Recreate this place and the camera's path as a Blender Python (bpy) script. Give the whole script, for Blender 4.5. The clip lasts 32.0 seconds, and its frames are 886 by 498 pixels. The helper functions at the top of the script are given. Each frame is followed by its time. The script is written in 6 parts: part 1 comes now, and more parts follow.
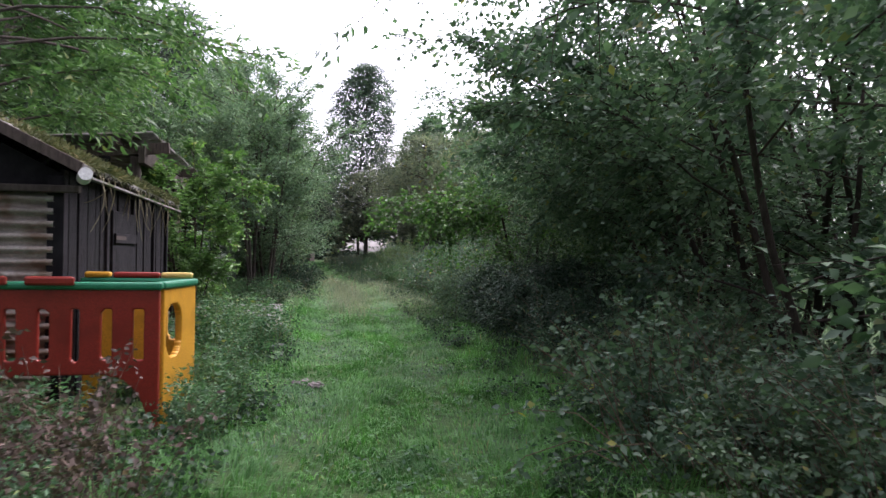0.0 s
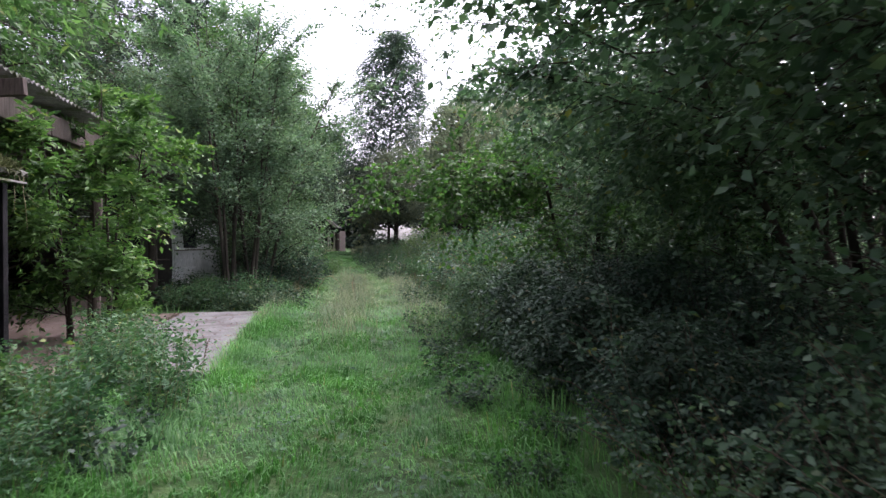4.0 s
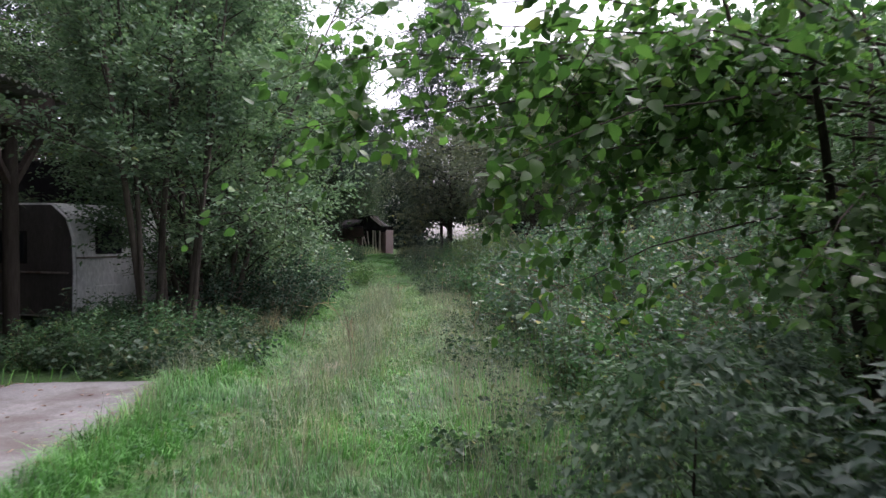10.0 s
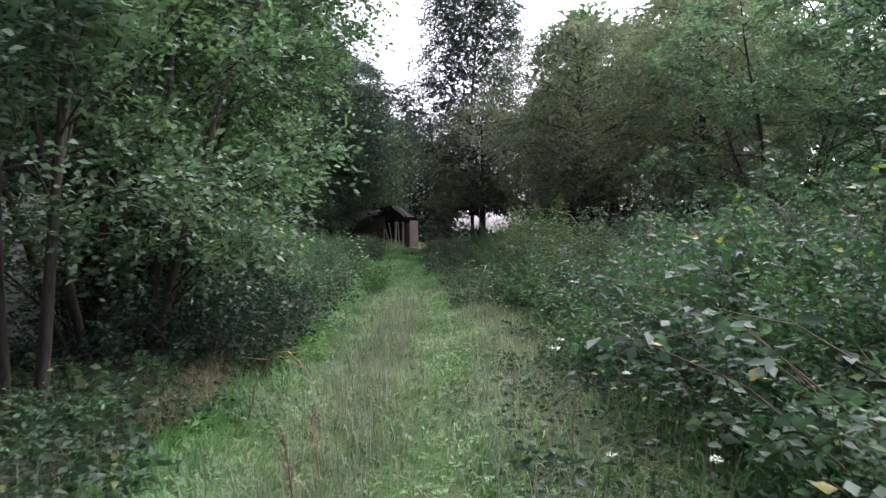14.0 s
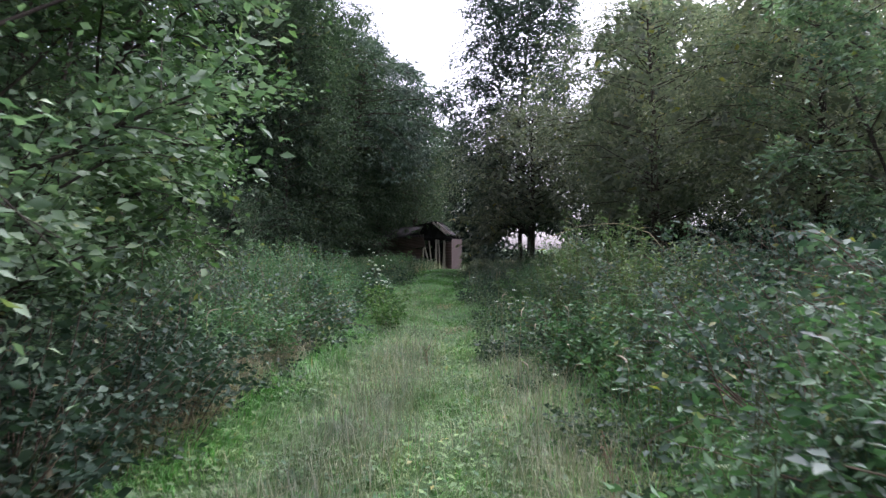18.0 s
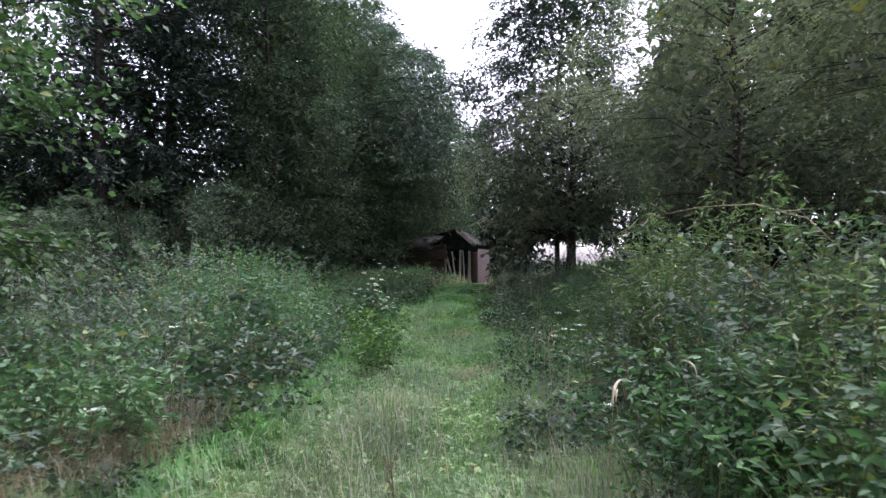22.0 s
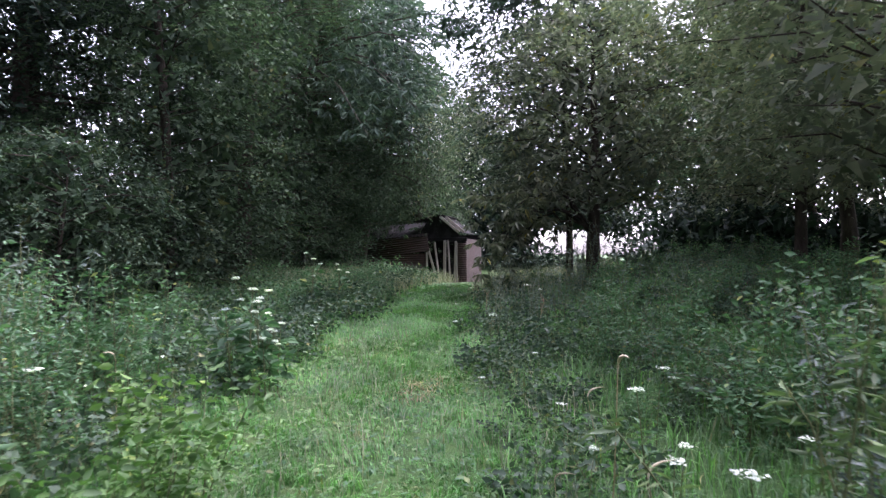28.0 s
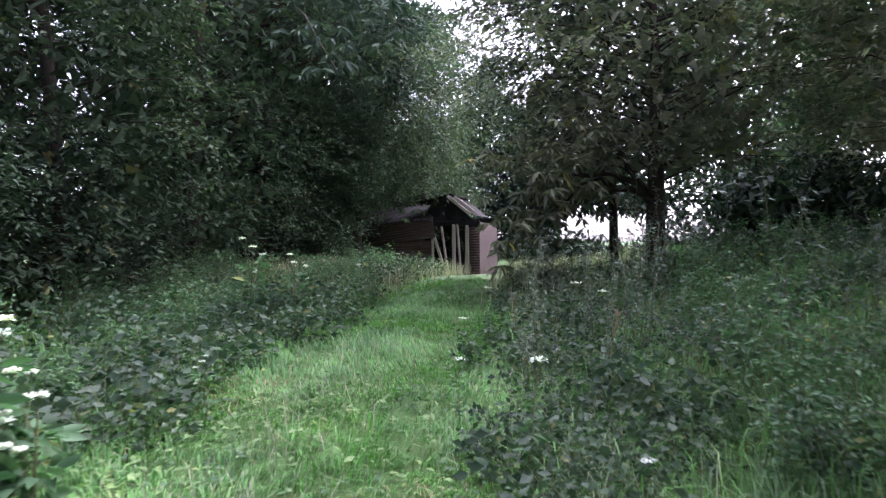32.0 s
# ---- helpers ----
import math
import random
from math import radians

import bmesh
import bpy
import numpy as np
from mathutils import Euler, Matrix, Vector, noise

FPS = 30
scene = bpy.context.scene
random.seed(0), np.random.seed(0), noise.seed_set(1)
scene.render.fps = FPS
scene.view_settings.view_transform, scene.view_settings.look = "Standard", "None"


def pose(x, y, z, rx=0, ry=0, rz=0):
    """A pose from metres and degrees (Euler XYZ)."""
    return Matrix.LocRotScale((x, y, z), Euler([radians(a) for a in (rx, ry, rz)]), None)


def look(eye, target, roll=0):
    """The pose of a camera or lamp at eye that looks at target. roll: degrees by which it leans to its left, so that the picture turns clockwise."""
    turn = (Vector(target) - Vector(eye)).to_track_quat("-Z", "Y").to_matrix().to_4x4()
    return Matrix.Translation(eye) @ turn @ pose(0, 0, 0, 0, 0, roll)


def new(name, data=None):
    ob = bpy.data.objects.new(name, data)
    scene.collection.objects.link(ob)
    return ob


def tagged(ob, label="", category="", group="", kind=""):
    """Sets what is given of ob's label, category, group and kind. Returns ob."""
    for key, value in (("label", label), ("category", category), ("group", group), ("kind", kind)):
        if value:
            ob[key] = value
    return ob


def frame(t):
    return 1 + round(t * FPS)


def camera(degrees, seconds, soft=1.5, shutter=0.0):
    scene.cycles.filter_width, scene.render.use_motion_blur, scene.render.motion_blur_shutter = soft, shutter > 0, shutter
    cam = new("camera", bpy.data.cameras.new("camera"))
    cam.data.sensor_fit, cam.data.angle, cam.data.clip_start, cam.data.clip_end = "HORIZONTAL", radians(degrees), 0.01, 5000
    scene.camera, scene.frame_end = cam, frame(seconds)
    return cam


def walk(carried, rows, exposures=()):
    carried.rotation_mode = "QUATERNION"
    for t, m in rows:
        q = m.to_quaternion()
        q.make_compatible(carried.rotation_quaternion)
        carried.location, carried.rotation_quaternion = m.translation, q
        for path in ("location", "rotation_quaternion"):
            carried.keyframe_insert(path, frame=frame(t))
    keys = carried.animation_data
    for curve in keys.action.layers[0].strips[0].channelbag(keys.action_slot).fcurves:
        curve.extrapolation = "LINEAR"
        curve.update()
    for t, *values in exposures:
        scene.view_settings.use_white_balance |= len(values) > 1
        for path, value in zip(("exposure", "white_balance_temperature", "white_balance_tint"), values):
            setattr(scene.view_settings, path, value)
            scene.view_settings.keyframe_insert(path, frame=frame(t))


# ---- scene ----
cam = camera(63.8, 32.0, soft=1.4, shutter=0.5)
METRES, EYE, TILT, LEAN, TURN = 33.0, 1.55, 0.3, -0.8, 0.0
ROWS = [
    (0.0, 0.0, 0.0, 0.0, -0.0, 0.0, -0.0),
    (0.5, 0.0017, 0.0169, -0.0002, -0.43, -0.5, -0.17),
    (1.0, 0.0053, 0.0353, -0.0007, -0.89, -1.23, -0.21),
    (1.5, 0.0067, 0.0506, -0.0006, -0.92, -1.49, -0.45),
    (2.0, 0.008, 0.0677, -0.0001, -0.51, -1.93, 0.46),
    (2.5, 0.0101, 0.0844, 0.0009, 0.8, -1.41, 0.47),
    (3.0, 0.0105, 0.1021, 0.0002, 2.15, -0.93, 0.74),
    (3.5, 0.0118, 0.1188, 0.0003, 2.77, -1.07, 0.89),
    (5.5, 0.0097, 0.1869, 0.0012, 7.17, -0.35, 0.45),
    (6.0, 0.0072, 0.2036, 0.002, 7.67, 0.13, 0.72),
    (6.5, 0.007, 0.2208, 0.0013, 8.43, 0.14, 1.27),
    (7.0, 0.0056, 0.2384, 0.0006, 8.93, -0.17, 0.62),
    (7.5, 0.0036, 0.2542, 0.0005, 8.21, -0.08, 0.4),
    (8.0, 0.0019, 0.2729, 0.0006, 8.6, 0.08, 0.2),
    (8.5, -0.001, 0.2898, 0.0002, 8.74, -0.15, -0.1),
    (9.0, -0.0031, 0.3079, -0.0005, 8.59, -0.51, 0.24),
    (9.5, -0.0047, 0.3247, -0.0003, 8.81, -1.02, 0.31),
    (10.0, -0.0075, 0.3424, 0.0003, 8.48, -1.01, 0.72),
    (10.5, -0.009, 0.3595, -0.0002, 8.84, -0.72, 0.67),
    (11.0, -0.0123, 0.3767, -0.0004, 9.76, -0.65, 1.08),
    (11.5, -0.0167, 0.3918, 0.0007, 10.27, -1.12, 1.32),
    (12.0, -0.0196, 0.4096, 0.001, 10.92, -1.22, 1.4),
    (12.5, -0.0232, 0.4256, 0.0004, 10.66, -1.68, 1.31),
    (13.0, -0.0272, 0.4419, 0.0004, 10.49, -1.81, 1.09),
    (13.5, -0.0303, 0.4573, 0.0009, 11.04, -1.97, 1.71),
    (15.5, -0.0357, 0.5065, 0.0015, 8.52, -0.58, 1.7),
    (16.0, -0.0346, 0.5223, 0.0011, 10.15, -0.82, 1.3),
    (16.5, -0.0347, 0.536, 0.0004, 12.07, -0.94, 1.29),
    (17.0, -0.0363, 0.5504, 0.0005, 13.17, -0.72, 0.97),
    (17.5, -0.0384, 0.5654, 0.001, 14.13, -0.69, 0.79),
    (18.0, -0.0424, 0.5809, 0.0009, 14.87, -0.1, 0.69),
    (18.5, -0.0448, 0.5956, 0.0, 14.83, 0.23, 1.16),
    (19.0, -0.0479, 0.6108, -0.0004, 15.35, -0.02, 0.7),
    (19.5, -0.0516, 0.6244, -0.0, 15.39, 0.15, 0.19),
    (20.0, -0.0552, 0.64, -0.0008, 15.28, 0.51, 0.7),
    (20.5, -0.0582, 0.6539, -0.0015, 15.7, 0.44, 0.98),
    (21.0, -0.0603, 0.6687, -0.0016, 14.88, 0.68, 1.15),
    (21.5, -0.0626, 0.6831, -0.0021, 17.02, 1.19, 1.37),
    (22.0, -0.0665, 0.6979, -0.0026, 17.3, 1.07, 1.08),
    (22.5, -0.069, 0.7113, -0.0031, 17.38, 0.88, 1.2),
    (23.0, -0.0722, 0.7257, -0.0029, 17.82, 1.0, 0.83),
    (23.5, -0.0761, 0.7385, -0.0021, 17.08, 1.37, 0.84),
    (24.0, -0.0791, 0.7537, -0.0026, 16.29, 1.48, 0.74),
    (24.5, -0.0824, 0.7673, -0.003, 16.32, 0.96, 0.61),
    (26.5, -0.0932, 0.8238, -0.002, 15.9, 1.41, 0.82),
    (27.0, -0.0969, 0.8391, -0.0019, 16.9, 1.25, 0.89),
    (27.5, -0.1008, 0.8528, -0.0016, 17.08, 0.71, 0.93),
    (28.0, -0.1037, 0.8689, -0.002, 16.92, 0.45, 1.22),
    (28.5, -0.1078, 0.8827, -0.0026, 16.99, 0.35, 1.13),
    (29.0, -0.1114, 0.8984, -0.0029, 16.92, 0.53, 2.01),
    (29.5, -0.1146, 0.9125, -0.0027, 16.88, 0.45, 2.68),
    (30.0, -0.1201, 0.9266, -0.0021, 16.42, 0.29, 2.58),
    (30.5, -0.1234, 0.9402, -0.0028, 16.55, 0.77, 2.4),
    (31.0, -0.1266, 0.9543, -0.0039, 17.4, 0.89, 2.68),
    (31.5, -0.1307, 0.9678, -0.0041, 17.47, -0.77, 2.68),
    (32.0, -0.1343, 0.9833, -0.0043, 18.0, -0.37, 2.06),
]
EXPOSURE = [(0.0, 1.55, 6100, 28), (3.0, 1.7, 6050, 27), (7.0, 1.5, 6100, 29), (12.0, 1.55, 6150, 27), (16.0, 1.62, 5900, 29), (23.0, 1.93, 5900, 32), (32.0, 2.58, 5850, 34)]
walk(cam, [(t, pose(0, 0, EYE, TILT, LEAN, TURN) @ pose(METRES * x, METRES * y, METRES * z, 90 + pitch, roll, yaw)) for t, x, y, z, yaw, pitch, roll in ROWS], EXPOSURE)

# ---- light ----
world = bpy.data.worlds.new("sky")
scene.world = world
world.use_nodes = True
wn = world.node_tree
wn.nodes.clear()
sky = wn.nodes.new("ShaderNodeTexSky")
sky.sky_type, sky.sun_disc = "NISHITA", False
sky.sun_elevation, sky.sun_rotation = radians(45), radians(35)
sky.air_density, sky.dust_density, sky.ozone_density = 1.0, 4.0, 1.0
cloud = wn.nodes.new("ShaderNodeHueSaturation")
cloud.inputs["Saturation"].default_value = 0.24
back = wn.nodes.new("ShaderNodeBackground")
back.inputs["Strength"].default_value = 0.15
wout = wn.nodes.new("ShaderNodeOutputWorld")
wn.links.new(sky.outputs[0], cloud.inputs["Color"])
wn.links.new(cloud.outputs[0], back.inputs["Color"])
wn.links.new(back.outputs[0], wout.inputs["Surface"])
sun = new("sun", bpy.data.lights.new("sun", "SUN"))
sun.data.energy, sun.data.angle, sun.data.color = 1.5, radians(70), (1.0, 0.97, 0.93)
sun.matrix_world = look((14, 28, 62), (0, 10, 0))


# ---- materials ----
def material(name, shade, rough=0.6):
    m = bpy.data.materials.new(name)
    m.use_nodes = True
    nt = m.node_tree
    p = nt.nodes["Principled BSDF"]
    p.inputs["Roughness"].default_value = rough
    shade(nt, p)
    return m


def node(nt, kind, **values):
    n = nt.nodes.new(kind)
    for key, value in values.items():
        n.inputs[key.replace("_", " ")].default_value = value
    return n


def ramp(nt, source, stops):
    r = nt.nodes.new("ShaderNodeValToRGB")
    while len(r.color_ramp.elements) < len(stops):
        r.color_ramp.elements.new(0.5)
    for e, (at, c) in zip(r.color_ramp.elements, stops):
        e.position, e.color = at, (*c, 1)
    nt.links.new(source, r.inputs[0])
    return r.outputs[0]


def noise_of(nt, scale, detail=5.0, rough=0.6, stretch=None, world_space=False):
    c = nt.nodes.new("ShaderNodeTexCoord")
    out = c.outputs["Object"]
    if world_space:
        out = nt.nodes.new("ShaderNodeNewGeometry").outputs["Position"]
    if stretch:
        mp = nt.nodes.new("ShaderNodeMapping")
        mp.inputs["Scale"].default_value = stretch
        nt.links.new(out, mp.inputs[0])
        out = mp.outputs[0]
    n = node(nt, "ShaderNodeTexNoise", Scale=scale, Detail=detail, Roughness=rough)
    nt.links.new(out, n.inputs["Vector"])
    return n.outputs[0]


def blend(nt, fac, a, b, how="MIX"):
    mx = nt.nodes.new("ShaderNodeMix")
    mx.data_type, mx.blend_type = "RGBA", how
    for sock, v in ((mx.inputs[0], fac), (mx.inputs[6], a), (mx.inputs[7], b)):
        if hasattr(v, "node"):
            nt.links.new(v, sock)
        else:
            sock.default_value = v if isinstance(v, (float, int)) else (*v, 1)
    return mx.outputs[2]


def bump(nt, p, height, strength=0.4, distance=0.01):
    b = node(nt, "ShaderNodeBump", Strength=strength, Distance=distance)
    nt.links.new(height, b.inputs["Height"])
    nt.links.new(b.outputs[0], p.inputs["Normal"])


def leaf_material(name, dark, light, odd=None, rough=0.55, through_light=0.36, gloss=0.3, tint=1.75):
    """Leaf: colour varies from leaf to leaf and from plant to plant, some light passes through."""
    dark, light = [(c[0] * 1.16, c[1] * 1.2, c[2] * tint) for c in (dark, light)]

    def shade(nt, p):
        geo = nt.nodes.new("ShaderNodeNewGeometry")
        info = nt.nodes.new("ShaderNodeObjectInfo")
        mid = tuple((a + b) / 2 for a, b in zip(dark, light))
        stops = [(0.0, dark), (0.45, mid), (0.96, light)]
        if odd:
            stops.append((1.0, odd))
        col = ramp(nt, geo.outputs["Random Per Island"], stops)
        patch = ramp(nt, noise_of(nt, 1.7, 3, world_space=True), [(0.3, (0.5, 0.55, 0.58)), (0.7, (1.35, 1.28, 1.15))])
        col = blend(nt, 1.0, col, patch, "MULTIPLY")
        plant = ramp(nt, info.outputs["Random"], [(0.0, (0.82, 0.86, 0.84)), (1.0, (1.16, 1.12, 1.05))])
        col = blend(nt, 1.0, col, plant, "MULTIPLY")
        nt.links.new(col, p.inputs["Base Color"])
        p.inputs["Specular IOR Level"].default_value = gloss
        t = nt.nodes.new("ShaderNodeBsdfTranslucent")
        warm = blend(nt, 1.0, col, (0.9, 1.18, 0.68), "MULTIPLY")
        nt.links.new(warm, t.inputs["Color"])
        mix = node(nt, "ShaderNodeMixShader", Fac=through_light)
        nt.links.new(p.outputs[0], mix.inputs[1])
        nt.links.new(t.outputs[0], mix.inputs[2])
        nt.links.new(mix.outputs[0], nt.nodes["Material Output"].inputs["Surface"])
    return material(name, shade, rough)


def surface(name, stops, scale=6.0, rough=0.8, stretch=None, grain=60.0, relief=0.4, depth=0.01, big=None, metallic=0.0, each=0.25):
    """Weathered surface: blotches, fine grain, relief, and a shade of its own for every piece."""
    def shade(nt, p):
        col = ramp(nt, noise_of(nt, scale, 6, stretch=stretch), stops)
        fine = noise_of(nt, grain, 4, stretch=stretch)
        col = blend(nt, 0.7, col, ramp(nt, fine, [(0.3, (0.6, 0.6, 0.6)), (0.7, (1.2, 1.2, 1.2))]), "MULTIPLY")
        if big:
            col = blend(nt, ramp(nt, noise_of(nt, big[0], 5), [(0.48, (0, 0, 0)), (0.62, (1, 1, 1))]), col, big[1])
        info = nt.nodes.new("ShaderNodeObjectInfo")
        one = ramp(nt, info.outputs["Random"], [(0.0, (1 - each,) * 3), (1.0, (1 + each,) * 3)])
        col = blend(nt, 1.0, col, one, "MULTIPLY")
        nt.links.new(col, p.inputs["Base Color"])
        p.inputs["Metallic"].default_value = metallic
        p.inputs["Specular IOR Level"].default_value = 0.15 if rough > 0.7 else 0.4
        bump(nt, p, fine, relief, depth)
    return material(name, shade, rough)


M = {}
M["sallow"] = leaf_material("sallow_leaf", (0.048, 0.088, 0.04), (0.132, 0.192, 0.094), (0.2, 0.19, 0.05))
M["willow"] = leaf_material("willow_leaf", (0.07, 0.12, 0.057), (0.178, 0.248, 0.125), (0.16, 0.19, 0.06))
M["alder"] = leaf_material("alder_leaf", (0.034, 0.072, 0.022), (0.09, 0.15, 0.052), (0.16, 0.18, 0.05))
M["elder"] = leaf_material("elder_leaf", (0.04, 0.088, 0.02), (0.115, 0.205, 0.045), (0.25, 0.3, 0.07))
M["ash"] = leaf_material("ash_leaf", (0.045, 0.10, 0.025), (0.13, 0.22, 0.06), (0.22, 0.24, 0.08))
M["hazel"] = leaf_material("hazel_leaf", (0.04, 0.088, 0.019), (0.09, 0.162, 0.036), (0.16, 0.2, 0.05), 0.5, 0.5)
M["dark"] = leaf_material("dark_leaf", (0.028, 0.048, 0.023), (0.076, 0.104, 0.05), (0.12, 0.12, 0.05), 0.7, 0.3, 0.08)
M["conifer"] = leaf_material("cypress_leaf", (0.015, 0.028, 0.015), (0.04, 0.06, 0.032), None, 0.6, 0.15, 0.15)
# Thicket shade is put into this leaf colour for the bushes under the trees.
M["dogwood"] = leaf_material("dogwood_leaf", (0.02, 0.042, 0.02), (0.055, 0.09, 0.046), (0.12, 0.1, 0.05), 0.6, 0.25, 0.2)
M["russet"] = leaf_material("russet_leaf", (0.045, 0.034, 0.021), (0.11, 0.078, 0.05), (0.2, 0.16, 0.07), 0.7, 0.2, 0.15)
M["plum"] = leaf_material("plum_leaf", (0.105, 0.115, 0.065), (0.24, 0.24, 0.135), (0.3, 0.26, 0.06), 0.7, 0.4, 0.12)
M["chestnut"] = leaf_material("chestnut_leaf", (0.045, 0.072, 0.042), (0.11, 0.145, 0.085), None, 0.6, 0.25, 0.2)
M["bramble"] = leaf_material("bramble_leaf", (0.04, 0.075, 0.038), (0.11, 0.16, 0.085), (0.32, 0.30, 0.07))
M["nettle"] = leaf_material("nettle_leaf", (0.042, 0.096, 0.034), (0.096, 0.182, 0.066), (0.26, 0.28, 0.08))
M["pale_herb"] = leaf_material("plantain_leaf", (0.066, 0.125, 0.036), (0.135, 0.215, 0.066), (0.24, 0.22, 0.09))
# Dark herb green, lowered further to carry the shade the weeds stand in.
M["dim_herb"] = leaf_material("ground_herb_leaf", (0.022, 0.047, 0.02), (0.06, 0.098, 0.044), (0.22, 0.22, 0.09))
M["yellow_herb"] = leaf_material("goldenrod_leaf", (0.06, 0.10, 0.035), (0.14, 0.195, 0.065), (0.32, 0.30, 0.06))
M["grass"] = leaf_material("grass_blade", (0.064, 0.17, 0.035), (0.14, 0.315, 0.066), (0.3, 0.3, 0.14), 0.5, 0.35)
M["faded_grass"] = leaf_material("faded_grass_blade", (0.085, 0.135, 0.05), (0.18, 0.235, 0.1), (0.3, 0.27, 0.15), 0.55, 0.35)
# Shaded copy of the grass: tree shade is put into the blade colour.
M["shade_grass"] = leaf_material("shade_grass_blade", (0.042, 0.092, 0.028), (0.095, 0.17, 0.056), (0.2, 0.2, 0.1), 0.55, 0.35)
M["pale_grass"] = leaf_material("seeding_grass", (0.145, 0.17, 0.075), (0.3, 0.285, 0.15), (0.36, 0.3, 0.19), 0.6, 0.3)
M["dry"] = leaf_material("dry_stalk", (0.15, 0.115, 0.05), (0.31, 0.255, 0.12), None, 0.7, 0.2)
M["mugwort"] = leaf_material("mugwort_leaf", (0.07, 0.095, 0.06), (0.17, 0.20, 0.14), (0.24, 0.19, 0.13))
M["petal"] = leaf_material("white_petal", (0.5, 0.53, 0.47), (0.68, 0.7, 0.66), None, 0.6, 0.3, 0.3, 1.3)
M["dead"] = leaf_material("dead_leaf", (0.10, 0.06, 0.035), (0.24, 0.15, 0.09), None, 0.7, 0.1)
M["bark"] = surface("grey_bark", [(0.3, (0.04, 0.034, 0.028)), (0.7, (0.105, 0.09, 0.074))], 9, 0.9, (1, 1, 0.25), 40, 0.8, 0.02)
M["dark_bark"] = surface("dark_bark", [(0.3, (0.03, 0.024, 0.02)), (0.7, (0.075, 0.06, 0.05))], 9, 0.9, (1, 1, 0.25), 40, 0.8, 0.02)
M["stem"] = surface("green_stem", [(0.3, (0.07, 0.10, 0.04)), (0.7, (0.15, 0.16, 0.07))], 9, 0.7)
M["cane"] = surface("bramble_cane", [(0.3, (0.10, 0.06, 0.05)), (0.7, (0.17, 0.13, 0.08))], 9, 0.7)


# ---- the lie of the land ----
TRACK_Y = (-30, 0, 3.4, 6.7, 10.2, 12.4, 14.6, 17.2, 20.2, 24.0, 28.7, 32.4, 36.0, 39.4, 46.0, 53.0, 70.0)
TRACK_X = (-0.2, -0.25, -0.3, -0.6, -1.0, -1.35, -1.75, -2.15, -2.6, -3.3, -4.4, -5.4, -6.4, -7.2, -8.4, -9.3, -10.5)


def track_x(y):
    return np.interp(y, TRACK_Y, TRACK_X)


def ease(v):
    v = np.clip(v, 0, 1)
    return v * v * (3 - 2 * v)


def ground_z(x, y):
    """Height of the ground: a gentle rise, a bank to one side, a yard that is level."""
    x, y = np.asarray(x, float), np.asarray(y, float)
    d = x - track_x(y)
    z = 0.2 * ease(y / 18) + 0.62 * ease((y - 31) / 14)
    z = z + 0.75 * ease((d - 1.6) / 3.5) * ease((y - 13) / 7) * (1 - 0.5 * ease((y - 36) / 10))
    z = z + 0.12 * ease((-d - 1.3) / 2) * ease((y - 20) / 6)
    z = z + 0.025 * np.sin(1.7 * x + 0.6 * y) * np.cos(1.1 * y - 0.5 * x) * ease((np.abs(d) - 0.4) / 1.5)
    z = z - 0.4 * np.exp(-(((x + 11.8) / 4.5) ** 2 + ((y - 53.5) / 3.0) ** 2))
    z = z - 0.035 * np.exp(-((np.abs(d) - 0.62) / 0.22) ** 2)
    return z


def gz(x, y):
    return float(ground_z(x, y))


YAW = 12.6                      # the yard's buildings stand at this angle
UX, UY = -math.sin(radians(YAW)), math.cos(radians(YAW))


def yard(u, v):
    """Place in the yard: u along the buildings, v to their right, from the corner of the concrete."""
    return (-3.85 + u * UX + v * UY, 17.8 + u * UY - v * UX)


def in_yard(x, y, margin=0.0):
    dx, dy = x + 3.85, y - 17.8
    u, v = dx * UX + dy * UY, dx * UY - dy * UX
    return (u > -6.6 - margin) & (u < margin) & (v < margin) & (v > -9)


# ---- mesh helpers ----
def tri_mesh(name, verts, tris, mat, smooth=False):
    verts, tris = np.asarray(verts, np.float32), np.asarray(tris, np.int32)
    me = bpy.data.meshes.new(name)
    me.vertices.add(len(verts))
    me.vertices.foreach_set("co", verts.ravel())
    me.loops.add(len(tris) * 3)
    me.loops.foreach_set("vertex_index", tris.ravel())
    me.polygons.add(len(tris))
    me.polygons.foreach_set("loop_start", np.arange(0, len(tris) * 3, 3, dtype=np.int32))
    me.polygons.foreach_set("loop_total", np.full(len(tris), 3, np.int32))
    if smooth:
        me.polygons.foreach_set("use_smooth", np.ones(len(tris), bool))
    me.materials.append(mat)
    me.update(calc_edges=True)
    return me


def part(name, data, mat, parent=None, label="", m=None):
    """Links a mesh or a bmesh as one object under a thing or under a part."""
    if not isinstance(data, bpy.types.Mesh):
        me = bpy.data.meshes.new(name)
        data.to_mesh(me)
        data.free()
        me.materials.append(mat)
        data = me
    ob = new(name, data)
    if m is not None:
        ob.matrix_basis = m
    ob.parent = parent
    return tagged(ob, label=label)


def thing(name, m, label, category, group="", kind=""):
    ob = new(name)
    ob.empty_display_size = 0.2
    ob.matrix_basis = m
    return tagged(ob, label, category, group, kind)


